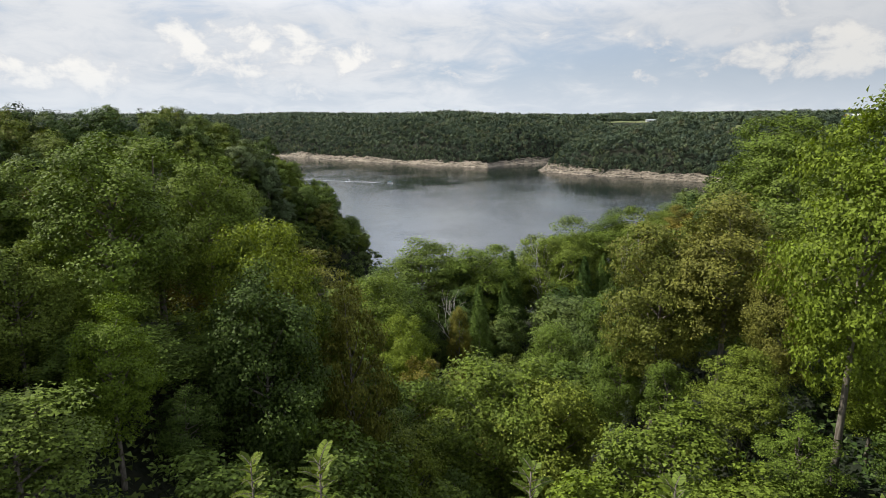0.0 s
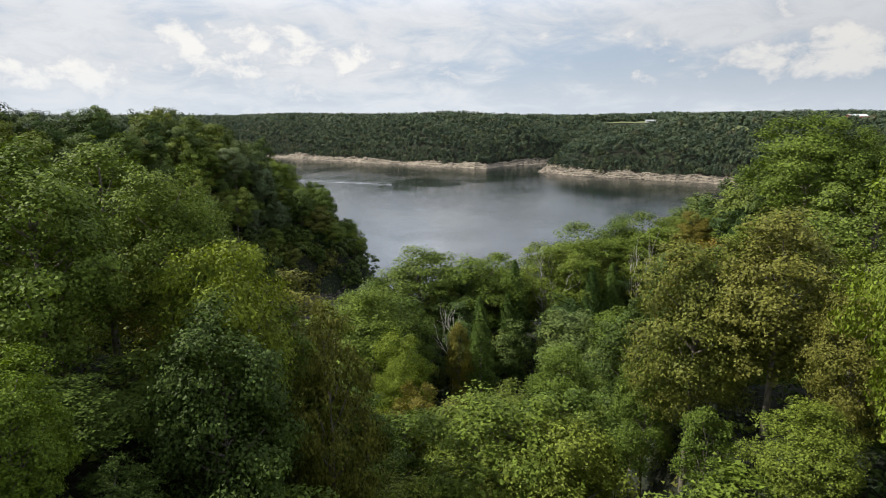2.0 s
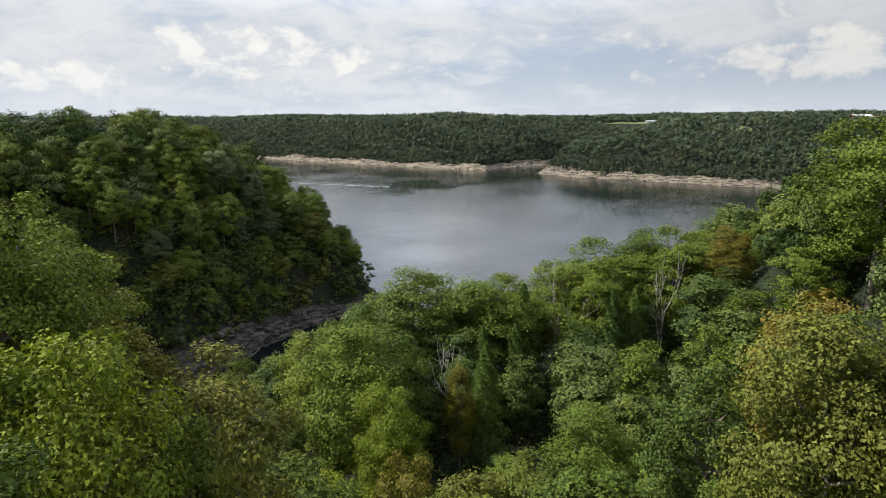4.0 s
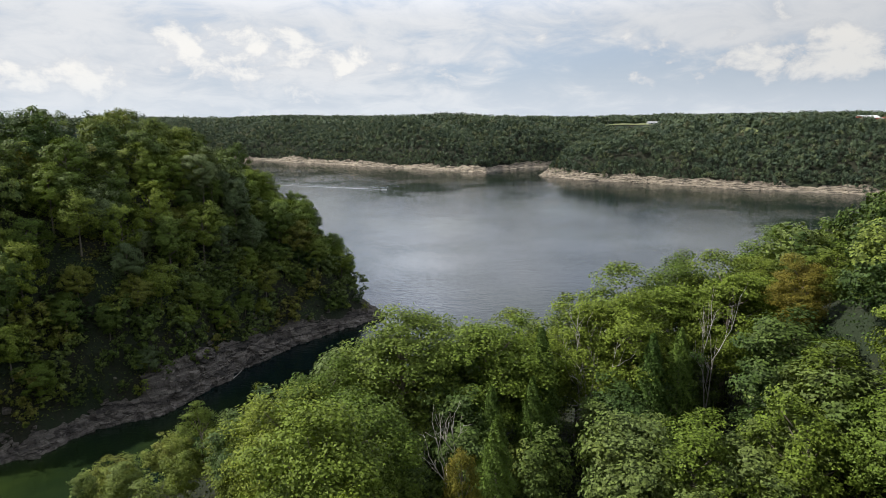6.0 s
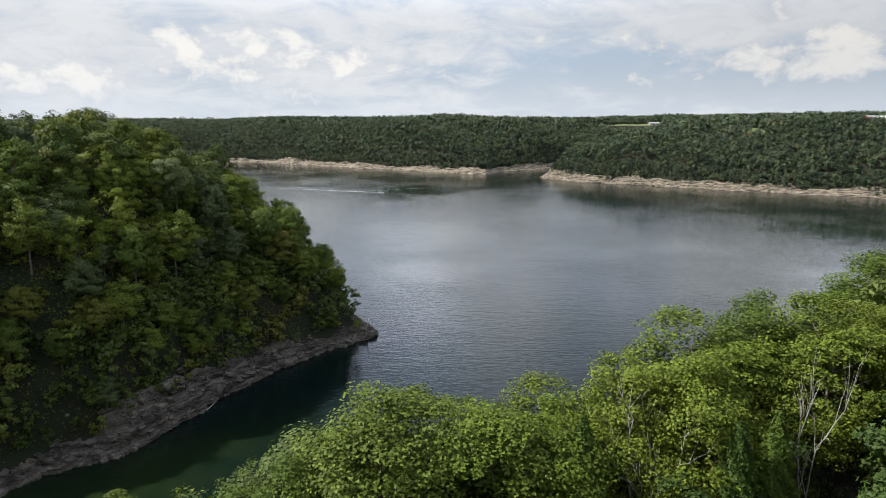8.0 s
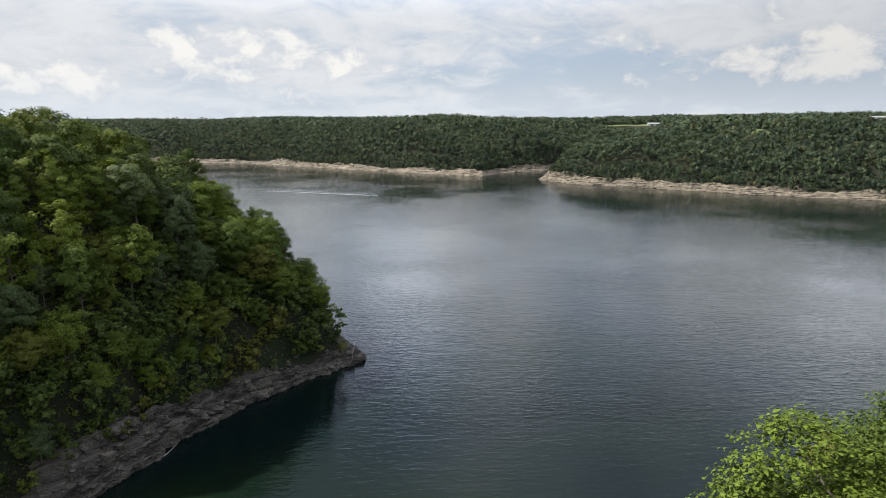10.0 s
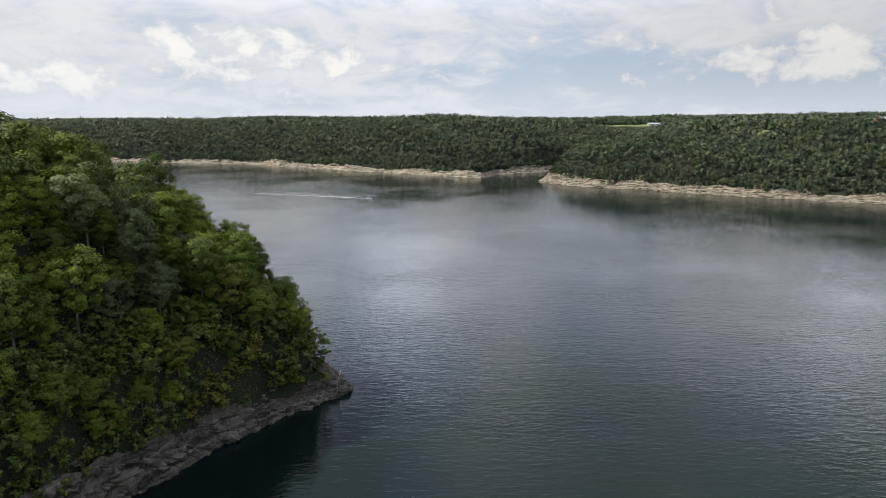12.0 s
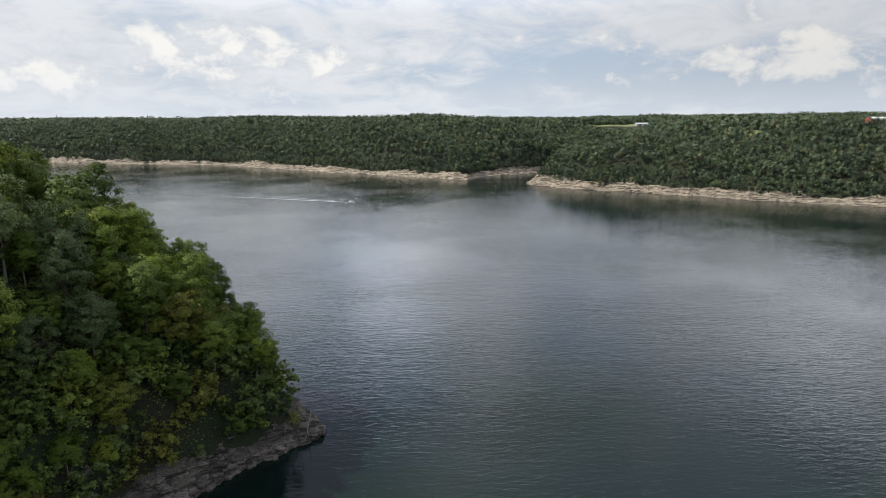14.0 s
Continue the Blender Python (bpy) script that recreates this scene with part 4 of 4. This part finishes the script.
def barn(x, y, turn, length, depth, eave, siding, roofing, label, doors=2):
    """A gabled farm building: walls, two roof slopes, gables and dark door panels."""
    z = float(surface([x], [y])[0])
    thing = new("barn")
    thing.matrix_world = Matrix.LocRotScale((x, y, z - 0.6), Euler((0, 0, turn)), None)
    L, D, H, R = length / 2, depth / 2, eave + 0.6, depth * 0.22
    for sx, sy, ex, ey in ((-L, -D, L, -D + 0.3), (-L, D - 0.3, L, D), (-L, -D + 0.3, -L + 0.3, D - 0.3), (L - 0.3, -D + 0.3, L, D - 0.3)):
        bm = bmesh.new()
        box(bm, sx, ex, sy, ey, 0, H)
        bm_part("wall", bm, siding, thing)
    for sx in (-L, L - 0.3):
        bm = bmesh.new()
        vs = [bm.verts.new(p) for p in ((sx, -D, H), (sx, D, H), (sx, 0, H + R), (sx + 0.3, -D, H), (sx + 0.3, D, H), (sx + 0.3, 0, H + R))]
        for f in ((0, 1, 2), (3, 5, 4), (0, 2, 5, 3), (1, 4, 5, 2), (0, 3, 4, 1)):
            bm.faces.new([vs[i] for i in f])
        bm_part("gable", bm, siding, thing)
    for s in (-1, 1):
        bm = bmesh.new()
        top, low = (0, H + R + 0.1), (s * (D + 0.6), H - 0.25)
        vs = []
        for sx in (-L - 0.6, L + 0.6):
            for dz in (0, 0.18):
                vs += [bm.verts.new((sx, top[0], top[1] + dz)), bm.verts.new((sx, low[0], low[1] + dz))]
        for f in ((0, 1, 3, 2), (4, 6, 7, 5), (0, 4, 5, 1), (2, 3, 7, 6), (1, 5, 7, 3), (0, 2, 6, 4)):
            bm.faces.new([vs[i] for i in f])
        bm_part("roof", bm, roofing, thing)
    # doorways: dark panels on closed walls, the inner shade put into their colour
    for d in range(doors):
        cx = -L + (d + 0.7) * 2 * L / (doors + 0.4)
        bm = bmesh.new()
        box(bm, cx - 1.8, cx + 1.8, -D - 0.06, -D - 0.01, 0.6, 0.6 + eave * 0.75)
        bm_part("door", bm, DARKGLASS, thing, "dark panel for the shade inside a doorway")
    return tagged(thing, label, "barn")


meadow(392, 1405, 95, 40, "pale green mown hay field between woods")
meadow(477, 1450, 90, 50, "pale green mown hay field between woods")
meadow(365, 812, 10, 28, "small green clearing in the hillside woods")
meadow(600, 925, 60, 30, "mown grass round a red barn")
barn(572, 912, 0.35, 34, 12, 4.2, RED, WHITE, "long red barn with a white metal roof")
barn(603, 922, 0.35, 14, 9, 3.6, WHITE, RED, "white farm building with a red roof")
barn(462, 1452, 0.1, 26, 10, 4, TIN, TIN, "low grey metal farm shed beside a field")
barn(520, 1470, -0.1, 34, 10, 4, TIN, TIN, "low grey metal farm shed beside a field")
barn(-905, 1900, 0.2, 40, 16, 7, WHITE, TIN, "large white farm building on a far ridge", 1)


# ---- boat and wake ----
HULL = plain_material("gelcoat", (0.78, 0.79, 0.80), (0.85, 0.86, 0.86), 0.25, 2.0)
CANVAS = plain_material("teal_canvas", (0.05, 0.22, 0.26), (0.07, 0.28, 0.32), 0.8, 6.0)


def motor_boat(x, y, heading):
    """A small open motor boat with a canvas top and an outboard."""
    boat = new("motor_boat")
    boat.matrix_world = Matrix.LocRotScale((x, y, -0.35), Euler((0, 0.03, heading)), None)
    bm = bmesh.new()
    rings = []
    for t in np.linspace(0, 1, 9):
        px, half = -3.2 + 6.4 * t, 1.15 * (1 - max(0, (t - 0.45) / 0.55) ** 2.2) + 0.04
        deck, keel = 1.05 + 0.35 * t * t, 0.0 + 0.55 * max(0, t - 0.6) ** 1.5
        rings.append([bm.verts.new(p) for p in ((px, -half, deck), (px, -half * 0.85, 0.45), (px, 0, keel), (px, half * 0.85, 0.45), (px, half, deck), (px, half * 0.8, deck - 0.1), (px, 0, 0.62), (px, -half * 0.8, deck - 0.1))])
    for a, b in zip(rings, rings[1:]):
        for i in range(8):
            bm.faces.new((a[i], a[(i + 1) % 8], b[(i + 1) % 8], b[i]))
    bm.faces.new(rings[0])
    bm.faces.new(rings[-1][::-1])
    bmesh.ops.recalc_face_normals(bm, faces=bm.faces)
    bm_part("hull", bm, HULL, boat)
    bm = bmesh.new()
    made = box(bm, 0.3, 0.42, -0.8, 0.8, 1.05, 1.6)
    for v in made:
        if v.co.z > 1.3:
            v.co.x -= 0.3
    bm_part("windshield", bm, DARKGLASS, boat, "raked dark windshield")
    for sy in (-0.75, 0.75):
        for px in (-1.6, 0.2):
            verts, faces = [], []
            tube(verts, faces, [(px, sy, 1.0), (px, sy, 2.3)], [0.03, 0.03], 6)
            part("pole", tube_mesh("pole", verts, faces, TIN), boat)
    bm = bmesh.new()
    made = box(bm, -1.8, 0.4, -0.95, 0.95, 2.28, 2.36, 0.03)
    bm_part("canopy", bm, CANVAS, boat, "teal canvas sun top")
    bm = bmesh.new()
    box(bm, -3.75, -3.2, -0.25, 0.25, 0.3, 1.45, 0.08)
    bm_part("outboard", bm, DARKGLASS, boat, "black outboard motor")
    for px in (-1.9, -0.5):
        bm = bmesh.new()
        box(bm, px - 0.3, px + 0.3, -0.7, 0.7, 0.6, 1.0, 0.06)
        bm_part("seat", bm, WHITE, boat)
    return tagged(boat, "small white motor boat under way on open water", "boat")


motor_boat(-56, 690, -0.38)


def wake_material():
    """Churned water: foam flecks that thin out, open water between them."""
    m, k = material("wake_foam")
    pos = k.add("NewGeometry").outputs["Position"]
    n = k.noise(k.add("Mapping", {"Vector": pos, "Rotation": (0, 0, 0.42), "Scale": (0.25, 1.0, 1.0)}).outputs[0], 0.8, 5, 0.65)
    thick = k.add("Attribute")
    thick.attribute_name = "foam"
    bump = k.add("Bump", {"Height": n, "Strength": 0.8, "Distance": 0.4})
    foam = k.add("BsdfPrincipled", {"Base Color": (0.55, 0.60, 0.62, 1), "Roughness": 0.4, "Normal": bump.outputs[0]})
    f = k.math("MULTIPLY", thick.outputs["Fac"], k.span(n, 0.3, 0.7, 0.45, 1.3), clamp=True)
    finish(k, k.add("MixShader", {0: f, 1: k.add("BsdfTransparent").outputs[0], 2: foam.outputs[0]}).outputs[0])
    return m


FOAM = wake_material()


def wake_arm(name, start, way, length, w0, w1, bend, dense, label):
    """A low ridge of churned water that spreads from the stern and thins out to its sides and its end."""
    way = Vector(way).normalized()
    side = Vector((-way.y, way.x))
    rows, foam, n = [], [], 60
    for i in range(n):
        t = i / (n - 1)
        mid = Vector(start) + way * length * t + side * bend * t * t
        w = (w0 + (w1 - w0) * t) * (0.9 + 0.25 * noise.noise((i * 0.35, 2.0, w1)))
        for s, z, edge in ((-1, 0.02, 0.0), (-0.45, 0.10 * (1 - t) + 0.03, 0.7), (0.0, 0.14 * (1 - t) + 0.03, 1.0), (0.45, 0.10 * (1 - t) + 0.03, 0.7), (1, 0.02, 0.0)):
            q = mid + side * w * s / 2
            rows.append((q.x, q.y, z))
            foam.append(dense * edge * (1 - t) ** 0.8 * min(1.0, 0.25 + 12 * t))
    ob = mesh_object(name, rows, grid_faces(5, n), FOAM)
    ob.data.attributes.new("foam", "FLOAT", "POINT").data.foreach_set("value", np.array(foam, np.float32))
    return tagged(ob, label, "wake", kind="structure")


wake_arm("wake", (-59, 691.2), (-135, 58), 30, 1.6, 3.0, 0.3, 0.9, "white foam close behind a boat")
wake_arm("wake", (-62, 692.6), (-135, 58), 200, 3.0, 9.0, 8, 0.85, "fading pale trail behind a boat")
wake_arm("wake", (-62, 694.0), (-125, 76), 170, 3.0, 26.0, 4, 0.42, "broad pale fan of ruffled water behind a boat")
wake_arm("wake", (-74, 706.0), (110, 62), 95, 4.0, 9.0, -14, 0.4, "faint curved ridge of wake water")


# ---- point of the peninsula ----
def sapling(x, y, tall):
    rng = np.random.default_rng(7)
    z = ground_at(x, y) + 0.6
    t = new("sapling")
    t.location = (x, y, z)
    pos = rng.normal(size=(420, 3)) * np.array([0.8, 0.8, 0.9]) + np.array([0, 0, tall * 0.7])
    part("crown", leaf_mesh("crown", leaf_blades(rng, pos, rng.normal(size=pos.shape) + np.array([0, 0, 0.6]), 0.26, 0.2), LIME), t)
    verts, faces = [], []
    tube(verts, faces, [(0, 0, -1), (0.1, 0, tall * 0.5), (0.05, 0.1, tall)], [0.07, 0.05, 0.02], 5)
    part("trunk", tube_mesh("trunk", verts, faces, BARK), t)
    return tagged(t, "young tree alone on the rocky point", "tree")


def snag(x, y, tall, lean):
    rng = np.random.default_rng(17)
    z = ground_at(x, y) + 0.4
    t = new("snag")
    t.location = (x, y, z)
    verts, faces = [], []
    tube(verts, faces, [(0, 0, -1), (lean * 0.4, 0.1, tall * 0.5), (lean, 0.0, tall)], [0.14, 0.1, 0.03], 6)
    part("trunk", tube_mesh("trunk", verts, faces, DEADWOOD), t)
    for h in (0.35, 0.5, 0.62, 0.75):
        verts, faces = [], []
        branching(rng, verts, faces, (lean * h, 0.05, tall * h), (rng.uniform(-1, 1), rng.uniform(-1, 1), 0.6), tall * 0.22, 0.04, 1)
        part("limb", tube_mesh("limb", verts, faces, DEADWOOD), t)
    return tagged(t, "thin bare leaning dead tree on the rocky point", "dead tree")


sapling(-26.5, 262.5, 4.0)
snag(-24.0, 261.5, 6.5, 1.4)
snag(-52.0, 297.0, 11.0, 1.0)
snag(-66.0, 308.0, 9.0, 2.0)

# ---- broken slabs on the cove bank ----
bpy.context.view_layer.update()
deps = bpy.context.evaluated_depsgraph_get()


def slab_mesh(seed, flat):
    """A broken limestone slab: a rough block with chipped edges."""
    rng = np.random.default_rng(seed)
    bm = bmesh.new()
    made = bmesh.ops.create_cube(bm, size=1.0)["verts"]
    for v in made:
        v.co = Vector((v.co.x * rng.uniform(0.7, 1.25), v.co.y * rng.uniform(0.6, 1.1), v.co.z * flat * rng.uniform(0.75, 1.2)))
    bmesh.ops.bevel(bm, geom=list(bm.edges), offset=0.07, segments=1, affect="EDGES")
    for v in bm.verts:
        v.co += Vector(rng.normal(size=3)) * 0.025
    me = bpy.data.meshes.new("slab")
    bm.to_mesh(me)
    bm.free()
    me.materials.append(SLAB)
    return me


SLAB = rock_material("broken_slab", (0.12, 0.107, 0.09), (0.215, 0.195, 0.165), (0.072, 0.065, 0.055))
slab_kinds = [slab_mesh(i, 0.28 + 0.07 * i) for i in range(8)]
rng = np.random.default_rng(21)
line = np.array(cove_fine)
near_bank = [p for p in line if p[1] > 140 and p[0] > -110]
small_v, small_f, slabs = [], [], 0
for n in range(9000):
    px, py = near_bank[int(rng.integers(len(near_bank)))]
    x, y = px + rng.normal() * 5.0, py + rng.normal() * 5.0
    sd = lookup(SHORE, x, y)
    if not -0.6 < sd < 9.5:
        continue
    hit, at, normal, _, ob, _ = scene.ray_cast(deps, (x, y, 16.0), (0, 0, -1), distance=20)
    base = at.z if hit and ob.name.startswith(("rock_bank", "ground")) else None
    if base is None or base < -0.4:
        continue
    size = min(2.8, 0.5 * math.exp(rng.normal() * 0.55 + 0.35))
    m = Matrix.LocRotScale((x, y, base + 0.08 * size), Euler((rng.normal() * 0.22, rng.normal() * 0.22, rng.uniform(0, 6.28))), (size, size, size))
    if slabs < 290 and size > 1.0:
        s = new("slab", slab_kinds[slabs % 8])
        s.parent = cove_bank
        s.matrix_world = m
        slabs += 1
    else:
        me = slab_kinds[n % 8]
        start = len(small_v)
        small_v += [tuple(m @ v.co) for v in me.vertices]
        small_f += [tuple(start + i for i in p.vertices) for p in me.polygons]
rubble = mesh_object("rubble", small_v, small_f, SLAB, False)
rubble.parent = cove_bank
tagged(rubble, "broken limestone rubble on the bank", kind="stuff")
for x, y, a, ln in ((-60.5, 203, 0.9, 6.0), (-57, 209, 1.3, 4.5), (-76, 181, 0.5, 5.0)):
    verts, faces = [], []
    z = max(ground_at(x, y), 1.0) + 2.2
    dx, dy = math.cos(a) * ln / 2, math.sin(a) * ln / 2
    tube(verts, faces, [(-dx, -dy, 0.1), (0, 0.15, 0.25), (dx, dy, 0.7)], [0.13, 0.1, 0.04], 6)
    log = new("driftwood", tube_mesh("driftwood", verts, faces, DEADWOOD))
    hit, at, _, _, _, _ = scene.ray_cast(deps, (x, y, 16.0), (0, 0, -1), distance=20)
    log.location = (x, y, (at.z if hit else z) + 0.1)
    tagged(log, "bleached drift log lying on the rocks", "driftwood")

for model in near_models + slim_models + mid_models + bank_models + slope_models + hill_models + shrub_models + lite_models + crest_models + cedar_models + feather_models + dead_models:
    for ob in list(model.children) + [model]:
        bpy.data.objects.remove(ob)
